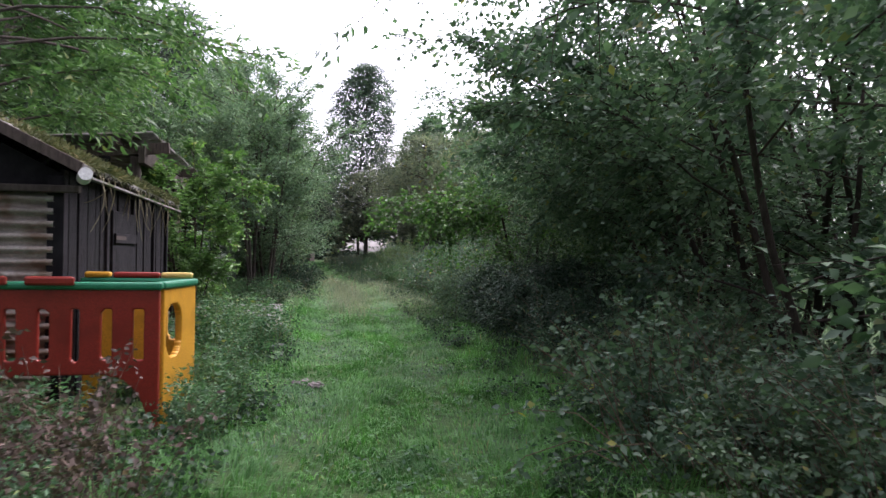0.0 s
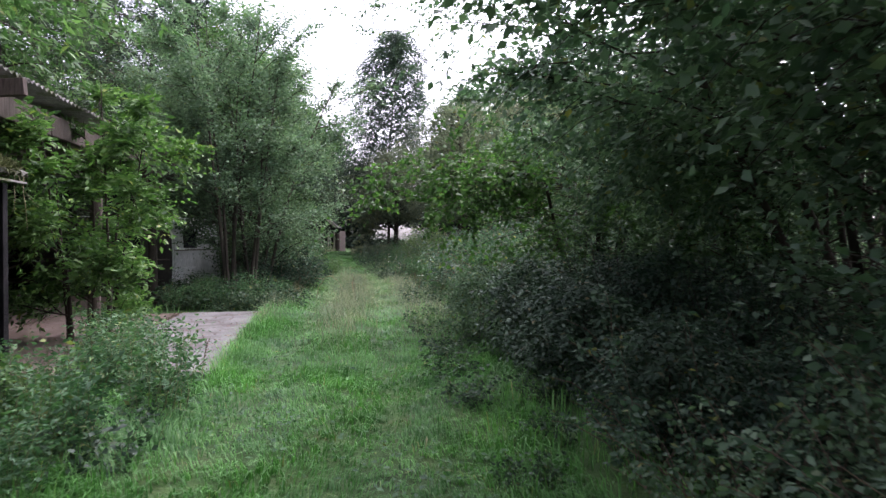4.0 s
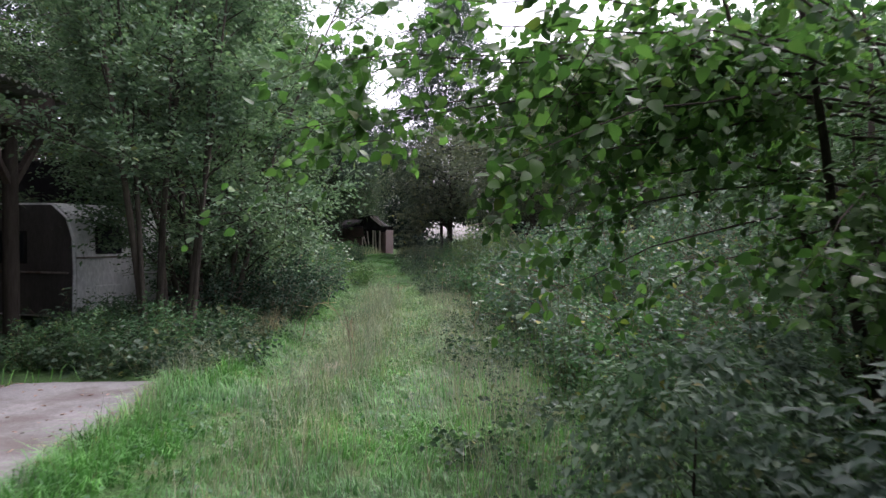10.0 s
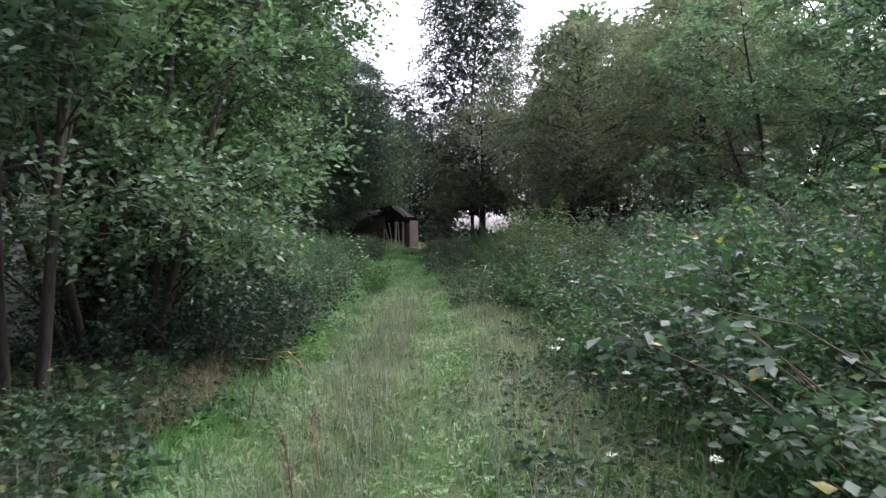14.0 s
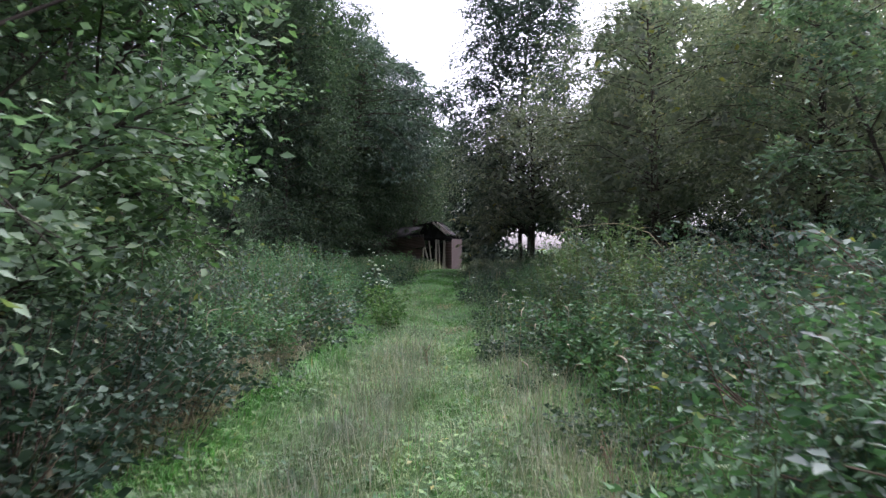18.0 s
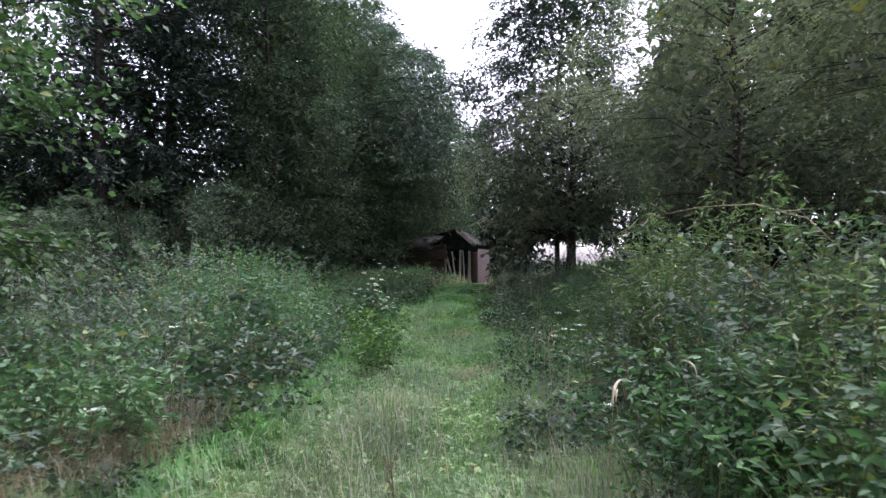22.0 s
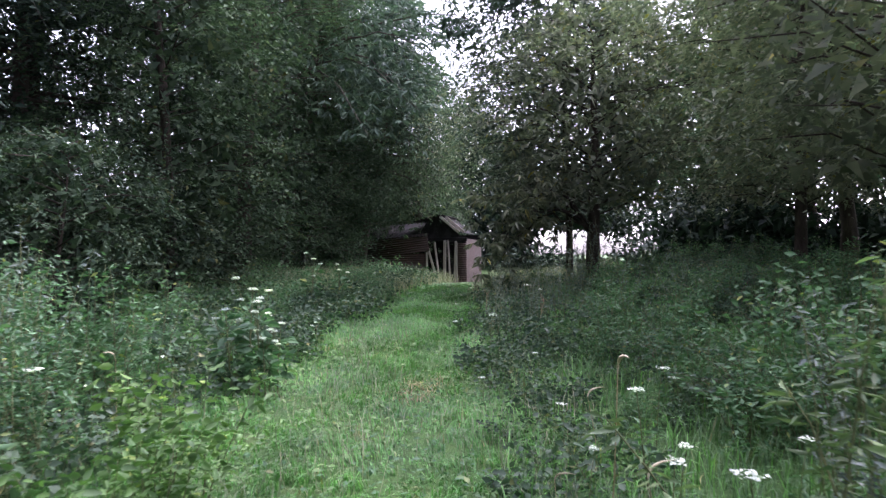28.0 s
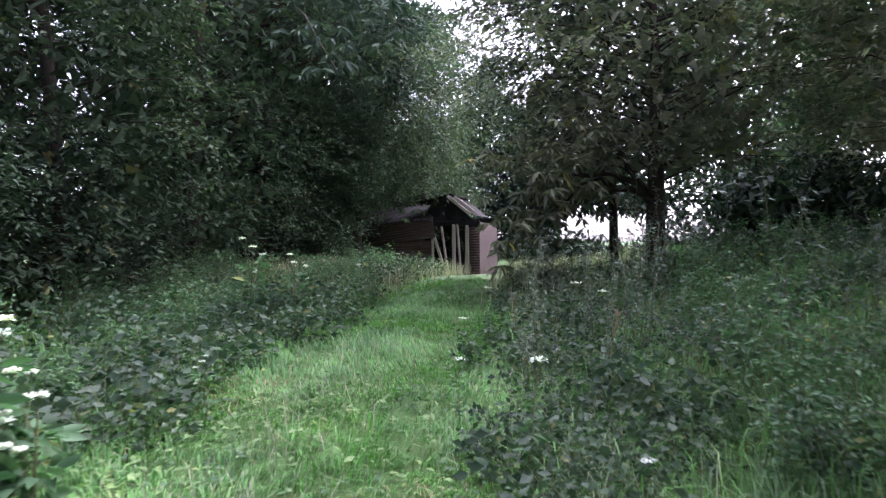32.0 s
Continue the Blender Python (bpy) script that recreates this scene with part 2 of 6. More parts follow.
def box(bm, x0, y0, z0, x1, y1, z1, bevel=0.0, m=None):
    made = bmesh.ops.create_cube(bm, size=1.0)["verts"]
    mat = Matrix.Translation(((x0 + x1) / 2, (y0 + y1) / 2, (z0 + z1) / 2)) @ Matrix.Diagonal((abs(x1 - x0), abs(y1 - y0), abs(z1 - z0), 1))
    bmesh.ops.transform(bm, matrix=(m @ mat) if m else mat, verts=made)
    if bevel:
        edges = list({e for v in made for e in v.link_edges})
        bmesh.ops.bevel(bm, geom=edges, offset=bevel, segments=2, affect="EDGES", profile=0.5)
    return bm


def boxed(x0, y0, z0, x1, y1, z1, bevel=0.0, m=None):
    return box(bmesh.new(), x0, y0, z0, x1, y1, z1, bevel, m)


class Tubes:
    """Gathers tapered, bent tubes into one mesh."""

    def __init__(self):
        self.v, self.t, self.n = [], [], 0

    def add(self, pts, radii, sides=6):
        pts = np.asarray(pts, float)
        k = len(pts)
        d = np.gradient(pts, axis=0)
        d /= np.linalg.norm(d, axis=1)[:, None] + 1e-9
        ref = np.where(np.abs(d[:, 2:3]) > 0.9, np.array([[1.0, 0, 0]]), np.array([[0, 0, 1.0]]))
        a = np.cross(d, ref)
        a /= np.linalg.norm(a, axis=1)[:, None] + 1e-9
        b = np.cross(d, a)
        th = np.linspace(0, 2 * np.pi, sides, endpoint=False)
        ring = np.cos(th)[None, :, None] * a[:, None] + np.sin(th)[None, :, None] * b[:, None]
        v = pts[:, None] + ring * np.asarray(radii, float)[:, None, None]
        i = np.arange(k - 1)[:, None] * sides + np.arange(sides)[None]
        j = np.arange(k - 1)[:, None] * sides + (np.arange(sides)[None] + 1) % sides
        t = np.concatenate([np.stack([i, j, j + sides], -1).reshape(-1, 3), np.stack([i, j + sides, i + sides], -1).reshape(-1, 3)])
        self.v.append(v.reshape(-1, 3))
        self.t.append(t + self.n)
        self.n += k * sides

    def mesh(self, name, mat):
        return tri_mesh(name, np.concatenate(self.v), np.concatenate(self.t), mat, True)


def unit(v):
    return v / (np.linalg.norm(v, axis=-1, keepdims=True) + 1e-9)


def leaf_arrays(rng, pos, axis, size, width=0.45, fold=0.25, flat=0.6, detail=0):
    """Folded leaves: pos is where each begins, axis the way it points. detail: -1 far off, 0 usual, 1 near, 2 close to the eye."""
    n = len(pos)
    axis = unit(axis)
    up = unit(np.array([[0, 0, 1.0]]) * flat + rng.normal(0, 0.5, (n, 3)))
    side = unit(np.cross(axis, up))
    nrm = np.cross(side, axis)
    s = np.asarray(size)[:, None] * np.ones((n, 1))
    w = s * width * 0.5
    if detail == 2:
        rows = ((0.0, 0.06), (0.14, 0.72), (0.34, 1.0), (0.56, 0.9), (0.76, 0.56), (0.9, 0.24), (1.0, 0.0))
        bow = (rng.uniform(0.05, 0.3, n))[:, None]
        cols = []
        for f, ww in rows:
            mid = pos + axis * s * f - nrm * s * bow * f * f
            edge = nrm * s * fold * 0.3 * ww
            cols += [mid + side * w * ww + edge, mid, mid - side * w * ww + edge]
        v = np.stack(cols, 1).reshape(-1, 3)
        base = np.array([q for i in range(6) for a in (3 * i, 3 * i + 1) for q in ((a, a + 1, a + 4), (a, a + 4, a + 3))])
        k = 21
    elif detail == -1:
        v = np.stack([pos + side * w * 0.8, pos - side * w * 0.8 + axis * s * 0.25, pos + axis * s], 1).reshape(-1, 3)
        base = np.array([[0, 1, 2]])
        k = 3
    elif detail == 1:
        lift = s * fold * 0.22
        a = pos
        l1 = pos + axis * s * 0.26 + side * w * 0.86 + nrm * lift
        l2 = pos + axis * s * 0.62 + side * w * 0.8 + nrm * lift * 0.7
        tip = pos + axis * s - nrm * s * 0.14
        r2 = pos + axis * s * 0.62 - side * w * 0.8 + nrm * lift * 0.7
        r1 = pos + axis * s * 0.26 - side * w * 0.86 + nrm * lift
        v = np.stack([a, l1, l2, tip, r2, r1], 1).reshape(-1, 3)
        base = np.array([[0, 3, 1], [1, 3, 2], [0, 5, 3], [5, 4, 3]])
        k = 6
    else:
        lift = s * fold * 0.22
        left = pos + axis * s * 0.45 + side * w + nrm * lift
        tip = pos + axis * s - nrm * s * 0.1
        right = pos + axis * s * 0.45 - side * w + nrm * lift
        v = np.stack([pos, left, tip, right], 1).reshape(-1, 3)
        base = np.array([[0, 2, 1], [0, 3, 2]])
        k = 4
    t = (np.arange(n)[:, None, None] * k + base[None]).reshape(-1, 3)
    return v, t


def join(chunks):
    vs, ts, n = [], [], 0
    for v, t in chunks:
        vs.append(v)
        ts.append(t + n)
        n += len(v)
    return np.concatenate(vs), np.concatenate(ts)


def bend(rng, start, way, length, k=6, lift=0.0, wobble=0.08):
    """A bent line from start along way; lift turns it up (or, below nought, lets it droop)."""
    pts, p, d = [np.array(start, float)], np.array(start, float), unit(np.array(way, float))
    for _ in range(k - 1):
        d = unit(d + np.array([0, 0, lift / k]) + rng.normal(0, wobble, 3))
        p = p + d * length / (k - 1)
        pts.append(p.copy())
    return np.array(pts)


def sprays(rng, starts, ways, lengths, per, size, width, droop=0.25, fan=0.9, detail=0, spread=0.05, flat=0.6):
    """Twigs with leaves set along them."""
    n = len(starts)
    s = np.tile(np.linspace(0.12, 1.0, per)[None], (n, 1)) + rng.normal(0, 0.05, (n, per))
    w = unit(ways)
    pos = starts[:, None] + w[:, None] * (lengths[:, None] * s)[..., None]
    pos[..., 2] -= (droop * lengths[:, None] * s * s)
    pos = pos + rng.normal(0, spread, pos.shape) * lengths[:, None, None]
    side = unit(np.cross(w, np.array([0, 0, 1.0])) + 1e-6)
    sign = np.where(np.arange(per) % 2 == 0, 1.0, -1.0)[None, :, None]
    axis = w[:, None] * 0.7 + side[:, None] * sign * fan + rng.normal(0, 0.35, pos.shape)
    axis[..., 2] -= droop * 0.8
    sz = size * rng.uniform(0.65, 1.25, n * per)
    return leaf_arrays(rng, pos.reshape(-1, 3), axis.reshape(-1, 3), sz, width, flat=flat, detail=detail)


def tree_meshes(name, seed, h, r, stems, limbs, twigs, per, size, width, leaf, bark, low=0.25, trunk_r=0.1, lean=0.12, rise=0.5,
                droop=0.25, twig_len=0.6, detail=0, top=1.0, limb_r=0.35, conic=False, bias=(0, 0)):
    """Trunk, limbs and crown of a tree about its base: returns named meshes."""
    rng = np.random.default_rng(seed)
    trunks, boughs, chunks = [], Tubes(), []
    for k in range(stems):
        a = 2 * np.pi * k / max(stems, 1) + rng.uniform(0, 1.5)
        lx, ly = np.cos(a) * lean * (stems > 1) + bias[0] + rng.normal(0, 0.03), np.sin(a) * lean * (stems > 1) + bias[1] + rng.normal(0, 0.03)
        sh = h * (rng.uniform(0.72, 0.98) if stems > 1 else 0.92)
        base = np.array([np.cos(a), np.sin(a), 0]) * (0.12 * (stems > 1) * stems ** 0.5) + np.array([0, 0, -0.15])
        line = bend(rng, base, (lx, ly, 1), sh + 0.15, 9, 0.15, 0.05)
        tr = trunk_r * rng.uniform(0.75, 1.1)
        rad = tr * np.linspace(1, 0.18, 9) ** 1.1
        rad[0] *= 1.35
        tb = Tubes()
        tb.add(line, rad, 8)
        trunks.append(tb)
        m = max(3, limbs // stems)
        for j in range(m):
            f = low + (0.97 - low) * (j + rng.uniform(0, 0.9)) / m
            q = f * 8
            i = min(int(q), 7)
            p = line[i] + (line[i + 1] - line[i]) * (q - i)
            az = rng.uniform(0, 2 * np.pi) if stems == 1 else a + rng.normal(0, 1.1)
            u = (f - low) / (1 - low)
            reach = r * ((1.05 - u) if conic else math.sqrt(max(0.08, 1 - (2 * u - 0.85) ** 2 * 0.8))) * rng.uniform(0.65, 1.1)
            lift = rise * rng.uniform(0.5, 1.3)
            bough = bend(rng, p, (np.cos(az) + bias[0], np.sin(az) + bias[1], lift), reach, 7, -droop * 0.8 if not conic else 0.1, 0.09)
            br = max(0.012, tr * limb_r * (1 - 0.6 * f))
            boughs.add(bough, np.linspace(br, 0.006, 7), 5)
            nt = twigs
            tpos = rng.uniform(0.22, 1.0, nt) ** 0.7 * 5.99
            ti = tpos.astype(int)
            fr = (tpos - ti)[:, None]
            st = bough[ti] * (1 - fr) + bough[ti + 1] * fr
            wd = unit(bough[ti + 1] - bough[ti]) + rng.normal(0, 0.62, (nt, 3)) + np.array([0, 0, 0.12])
            ln = twig_len * rng.uniform(0.5, 1.25, nt)
            chunks.append(sprays(rng, st, wd, ln, per, size, width, droop, detail=detail))
            for s0, w0, l0 in list(zip(st, unit(wd), ln))[::5]:
                boughs.add(np.array([s0, s0 + w0 * l0 * 0.5 - (0, 0, droop * l0 * 0.2), s0 + w0 * l0 - (0, 0, droop * l0)]), (0.006, 0.004, 0.002), 3)
    v, t = join(chunks)
    out = [("trunk", tb.mesh(name + "_trunk", bark)) for tb in trunks]
    out.append(("branchwork", boughs.mesh(name + "_branchwork", bark)))
    out.append(("crown", tri_mesh(name + "_crown", v, t, leaf)))
    return out


def stand(name, meshes, x, y, label, category, group="", turn=0.0, scale=1.0, tall=1.0, sink=0.0):
    """A plant as one thing with its parts, on the ground at x, y."""
    m = pose(x, y, gz(x, y) - sink, 0, 0, turn) @ Matrix.Diagonal((scale, scale, scale * tall, 1))
    ob = thing(name, m, label, category, group)
    for pname, me in meshes:
        o = part(pname, me, None, ob)
        if pname in ("crown", "branchwork", "stemwork"):
            o["kind"] = "stuff"
    return ob


def shrub_meshes(name, seed, h, r, canes, per, size, width, leaf, stem, arch=0.9, leaflets=1, fill=0.5, detail=0, fan=0.9, flat=0.4):
    """Arching canes from the ground, leafy all along; lower leaves fill the inside."""
    rng = np.random.default_rng(seed)
    tb, chunks = Tubes(), []
    for k in range(canes):
        az = rng.uniform(0, 2 * np.pi)
        rad = r * math.sqrt(rng.uniform(0, 1)) * 0.6
        b = np.array([np.cos(az) * rad, np.sin(az) * rad, -0.05])
        out = az + rng.normal(0, 0.9)
        hh = h * rng.uniform(0.65, 1.1) * (1 - 0.25 * rad / r)
        line = bend(rng, b, (np.cos(out) * 0.35 * arch, np.sin(out) * 0.35 * arch, 1), hh * 1.25, 8, -arch * 1.6, 0.1)
        line[:, 2] = np.maximum(line[:, 2], 0.03)
        tb.add(line[[0, 2, 4, 6, 7]], np.linspace(0.007, 0.002, 5) * (h / 1.2) ** 0.5, 3)
        n = per
        q = (rng.uniform(0.12 if rng.random() < fill else 0.4, 1.0, n)) * 6.99
        i = q.astype(int)
        f = (q - i)[:, None]
        st = line[i] * (1 - f) + line[i + 1] * f
        wd = np.stack([rng.normal(0, 1, n), rng.normal(0, 1, n), rng.uniform(-0.1, 0.7, n)], 1)
        ln = np.full(n, size * (1.6 if leaflets > 1 else 1.0)) * rng.uniform(0.7, 1.5, n)
        chunks.append(sprays(rng, st, wd, ln, leaflets, size, width, 0.35, fan, detail, 0.12, flat))
    v, t = join(chunks)
    return [("stemwork", tb.mesh(name + "_stems", stem)), ("crown", tri_mesh(name + "_crown", v, t, leaf))]


def blades(rng, x, y, z, height, width, lean=0.5, az=None):
    """Grass blades of three triangles, bent over."""
    n = len(x)
    if az is None:
        az = rng.uniform(0, 2 * np.pi, n)
    d = np.stack([np.cos(az), np.sin(az), np.zeros(n)], 1)
    s = np.stack([-np.sin(az), np.cos(az), np.zeros(n)], 1)
    p = np.stack([x, y, z], 1)
    hgt = height[:, None]
    l = (rng.uniform(0.1, 1.0, n) * lean)[:, None]
    w = (width * rng.uniform(0.6, 1.2, n))[:, None] * 0.5
    up = np.array([[0, 0, 1.0]])
    mid = p + up * hgt * 0.6 + d * hgt * l * 0.3
    tip = p + up * hgt * (1 - 0.35 * l) + d * hgt * l
    v = np.stack([p - s * w, p + s * w, mid - s * w * 0.8, mid + s * w * 0.8, tip], 1).reshape(-1, 3)
    t = (np.arange(n)[:, None, None] * 5 + np.array([[0, 1, 3], [0, 3, 2], [2, 3, 4]])[None]).reshape(-1, 3)
    return v, t


# ---- ground ----
def ground_shade(nt, p):
    soil = ramp(nt, noise_of(nt, 2.2, 6, world_space=True), [(0.3, (0.024, 0.062, 0.01)), (0.55, (0.04, 0.1, 0.016)), (0.76, (0.075, 0.095, 0.03))])
    fine = noise_of(nt, 35, 5, world_space=True)
    nt.links.new(blend(nt, 0.8, soil, ramp(nt, fine, [(0.3, (0.5, 0.5, 0.5)), (0.7, (1.3, 1.3, 1.3))]), "MULTIPLY"), p.inputs["Base Color"])
    bump(nt, p, fine, 0.8, 0.04)


M["soil"] = material("grassy_soil", ground_shade, 0.95)


def build_ground():
    xs = np.concatenate([[-2000, -600, -200, -80, -45, -30, -22], np.arange(-17, 12.01, 0.25), [16, 22, 30, 45, 80, 200, 600, 2000]])
    ys = np.concatenate([[-2000, -600, -200, -60, -25, -12, -6], np.arange(-3, 62.01, 0.35), [68, 80, 110, 200, 600, 2000]])
    gx, gy = np.meshgrid(xs, ys)
    g = ground_z(gx, gy)
    g = np.where(in_yard(gx, gy, -0.15), 0.08, g)
    v = np.stack([gx, gy, g], -1).reshape(-1, 3)
    w = len(xs)
    i = (np.arange(len(ys) - 1)[:, None] * w + np.arange(w - 1)[None]).ravel()
    t = np.concatenate([np.stack([i, i + 1, i + w + 1], 1), np.stack([i, i + w + 1, i + w], 1)])
    ob = new("ground", tri_mesh("ground", v, t, M["soil"], True))
    tagged(ob, "rough green ground with grass, weeds and bare soil", "ground", kind="structure")


build_ground()

# ---- concrete yard ----
M["concrete"] = surface("worn_concrete", [(0.3, (0.13, 0.128, 0.124)), (0.7, (0.205, 0.202, 0.196))], 1.6, 0.9, None, 45, 0.5, 0.012, (1.3, (0.098, 0.088, 0.08)), 0.0, 0.06)
M["brown_concrete"] = surface("stained_concrete", [(0.3, (0.13, 0.098, 0.08)), (0.7, (0.20, 0.16, 0.14))], 1.6, 0.9, None, 45, 0.5, 0.012, (0.9, (0.13, 0.10, 0.08)), 0.0, 0.06)


def slab(name, u0, u1, v0, v1, mat, parent, seed):
    """A slab with ragged edges."""
    rng = np.random.default_rng(seed)
    edge = []
    for a, b in (((u0, v0), (u1, v0)), ((u1, v0), (u1, v1)), ((u1, v1), (u0, v1)), ((u0, v1), (u0, v0))):
        n = max(2, int(math.dist(a, b) / 0.16))
        for k in range(n):
            f = k / n
            j = rng.normal(0, 0.02, 2)
            edge.append((a[0] + (b[0] - a[0]) * f + j[0], a[1] + (b[1] - a[1]) * f + j[1]))
    bm = bmesh.new()
    vs = [bm.verts.new((*yard(u, v), 0.215)) for u, v in edge]
    f = bm.faces.new(vs)
    if f.normal.z < 0:
        f.normal_flip()
    bmesh.ops.extrude_face_region(bm, geom=[f])
    bmesh.ops.translate(bm, verts=vs, vec=(0, 0, -0.18))
    bmesh.ops.recalc_face_normals(bm, faces=bm.faces)
    return part(name, bm, mat, parent)


pad = tagged(new("pavement"), "cracked pale concrete yard beside the grass track", "concrete yard", kind="structure")
slab("slab", -6.4, 0.0, -1.52, 0.0, M["concrete"], pad, 1)
slab("slab", -6.4, -0.1, -3.6, -1.6, M["brown_concrete"], pad, 2)
slab("slab", -6.4, 6.0, -8.6, -3.66, M["brown_concrete"], pad, 3)

# ---- wooden shed ----
M["black_wood"] = surface("tarred_board", [(0.3, (0.004, 0.0035, 0.0045)), (0.7, (0.012, 0.0105, 0.0125))], 5, 0.75, (6, 6, 0.5), 50, 0.6, 0.008, (3.0, (0.018, 0.016, 0.018)), 0.0, 0.35)
M["roof_sheet"] = surface("fibre_cement", [(0.3, (0.12, 0.115, 0.105)), (0.7, (0.25, 0.24, 0.22))], 4, 0.9, None, 50, 0.5, 0.01, (2.2, (0.07, 0.085, 0.035)), 0.0, 0.15)
M["grey_sheet"] = surface("weathered_corrugated_iron", [(0.3, (0.17, 0.145, 0.12)), (0.7, (0.36, 0.33, 0.29))], 3, 0.6, (1, 1, 3), 40, 0.3, 0.005, (2.5, (0.13, 0.09, 0.06)), 0.2, 0.1)
M["timber"] = surface("weathered_timber", [(0.3, (0.042, 0.034, 0.028)), (0.7, (0.088, 0.074, 0.062))], 6, 0.85, (5, 5, 0.6), 50, 0.6, 0.008)
M["dark_timber"] = surface("dark_timber", [(0.3, (0.045, 0.035, 0.03)), (0.7, (0.11, 0.085, 0.075))], 6, 0.85, (5, 5, 0.6), 50, 0.6, 0.008)
M["moss"] = leaf_material("moss_tuft", (0.06, 0.075, 0.02), (0.17, 0.16, 0.06), (0.2, 0.14, 0.07), 0.9, 0.1)
M["white_plastic"] = surface("white_plastic", [(0.3, (0.6, 0.6, 0.58)), (0.7, (0.75, 0.75, 0.73))], 5, 0.4, each=0.05)


def wave_sheet(length, width, pitch=0.146, depth=0.05, thick=0.008, sag=0.0):
    """Corrugated sheet: waves across x (0..length), flat along y (0..width)."""
    n = max(8, int(length / pitch * 6))
    xs = np.linspace(0, length, n + 1)
    zs = depth / 2 * np.sin(xs / pitch * 2 * np.pi)
    v, t = [], []
    for y in (0, width):
        for dz in (0, -thick):
            v.append(np.stack([xs, np.full(n + 1, y), zs + dz], 1))
    k = n + 1
    i = np.arange(n)
    for a, b in ((0, 2), (3, 1), (1, 0), (2, 3)):
        t.append(np.stack([a * k + i, a * k + i + 1, b * k + i + 1], 1))
        t.append(np.stack([a * k + i, b * k + i + 1, b * k + i], 1))
    return np.concatenate(v), np.concatenate(t)


def frame_at(origin, along, out):
    """Pose with x along a wall, z up or along 'out'."""
    a, o = Vector(along).normalized(), Vector(out).normalized()
    c = o.cross(a).normalized()
    m = Matrix((a, c, o)).transposed().to_4x4()
    m.translation = Vector(origin)
    return m


def build_shed():
    ez, run, rise_m = 2.2, 1.6, 0.82
    ox, oy = -3.0, 5.96
    m0 = pose(ox, oy, 0, 0, 0, YAW)          # x: across (right), y: along
    ob = thing("wooden_shed", m0, "low tarred black wooden shed with mossy corrugated roof", "shed")
    L = 5.3
    wx = -0.18
    rng = random.Random(5)
    # side boards
    y = 0.05
    board = boxed(-0.02, 0, 0, 0, 0.15, 2.2, 0.004)
    bmesh.ops.triangulate(board, faces=board.faces)
    me = bpy.data.meshes.new("board")
    board.to_mesh(me)
    board.free()
    me.materials.append(M["black_wood"])
    while y < L - 0.1:
        part("board", me, None, ob, m=pose(wx + rng.uniform(-0.012, 0.006), y, rng.uniform(-0.04, 0.02), rng.uniform(-0.5, 0.5)))
        y += 0.153
    door = part("door", boxed(wx + 0.01, 1.6, 0.12, wx + 0.05, 2.75, 1.95, 0.008), M["black_wood"], ob, "closed black plank door")
    for z in (0.4, 1.6):
        part("door_rail", boxed(wx + 0.052, 1.63, z, wx + 0.075, 2.72, z + 0.11, 0.006), M["black_wood"], door)
    part("hinge", boxed(wx + 0.077, 1.62, 1.64, wx + 0.082, 2.1, 1.68), M["dark_timber"], door)
    for yy in (0.0, 1.5, 2.8, 4.2, L):
        part("post", boxed(wx - 0.1, yy - 0.05, -0.2, wx + 0.03, yy + 0.06, ez - 0.06, 0.006), M["black_wood"], ob)
    part("back_wall", boxed(wx - 2 * run, 0, -0.1, wx - 2 * run + 0.04, L, ez), M["black_wood"], ob)
    # gable ends
    for yy in (0.0, L - 0.03):
        bm = bmesh.new()
        pts = [(wx, yy, -0.1), (wx, yy, ez - 0.04), (wx - run + 0.15, yy, ez + rise_m - 0.1), (wx - 2 * run, yy, ez), (wx - 2 * run, yy, -0.1)]
        f = bm.faces.new([bm.verts.new(p) for p in pts])
        e = bmesh.ops.extrude_face_region(bm, geom=[f])
        bmesh.ops.translate(bm, verts=[g for g in e["geom"] if isinstance(g, bmesh.types.BMVert)], vec=(0, 0.03, 0))
        bmesh.ops.recalc_face_normals(bm, faces=bm.faces)
        part("gable", bm, M["black_wood"], ob)
    # corrugated cladding laid across the near gable
    v, t = wave_sheet(1.65, 2.6, 0.105, 0.045)
    me = tri_mesh("cladding", v, t, M["grey_sheet"], True)
    part("cladding_sheet", me, None, ob, "grey-brown corrugated sheet with horizontal ribs", Matrix.Translation((wx - 2.65, -0.05, 0.35)) @ Matrix(((0, 1, 0, 0), (0, 0, -1, 0), (1, 0, 0, 0), (0, 0, 0, 1))))
    part("cladding_cap", boxed(wx - 2.6, -0.11, 2.0, wx + 0.16, -0.04, 2.06, 0.01), M["timber"], ob, "bleached timber batten")
    # roof
    slope = math.atan2(rise_m, run)
    span = math.hypot(rise_m, run) + 0.36
    for s in (1, -1):
        for k in range(6):
            v, t = wave_sheet(0.98, span, 0.146, 0.05)
            me = tri_mesh("roof_sheet", v, t, M["roof_sheet"], True)
            if s == 1:
                m = frame_at((0.0, -0.15 + k * 0.93, ez + 0.02 + (k % 2) * 0.008), (0, 1, 0), (math.sin(slope), 0, math.cos(slope)))
            else:
                m = frame_at((wx * 2 - 2 * run + 0.34 - 0.34, -0.15 + k * 0.93 + 0.98, ez - 0.15 + (k % 2) * 0.008), (0, -1, 0), (-math.sin(slope), 0, math.cos(slope)))
            part("roof_sheet", me, None, ob, "", m)
    part("verge_board", boxed(-span, -0.2, -0.06, 0.02, -0.165, 0.03, 0.005, pose(0, 0, ez + 0.02, 0, math.degrees(slope), 0)), M["dark_timber"], ob)
    bm = bmesh.new()
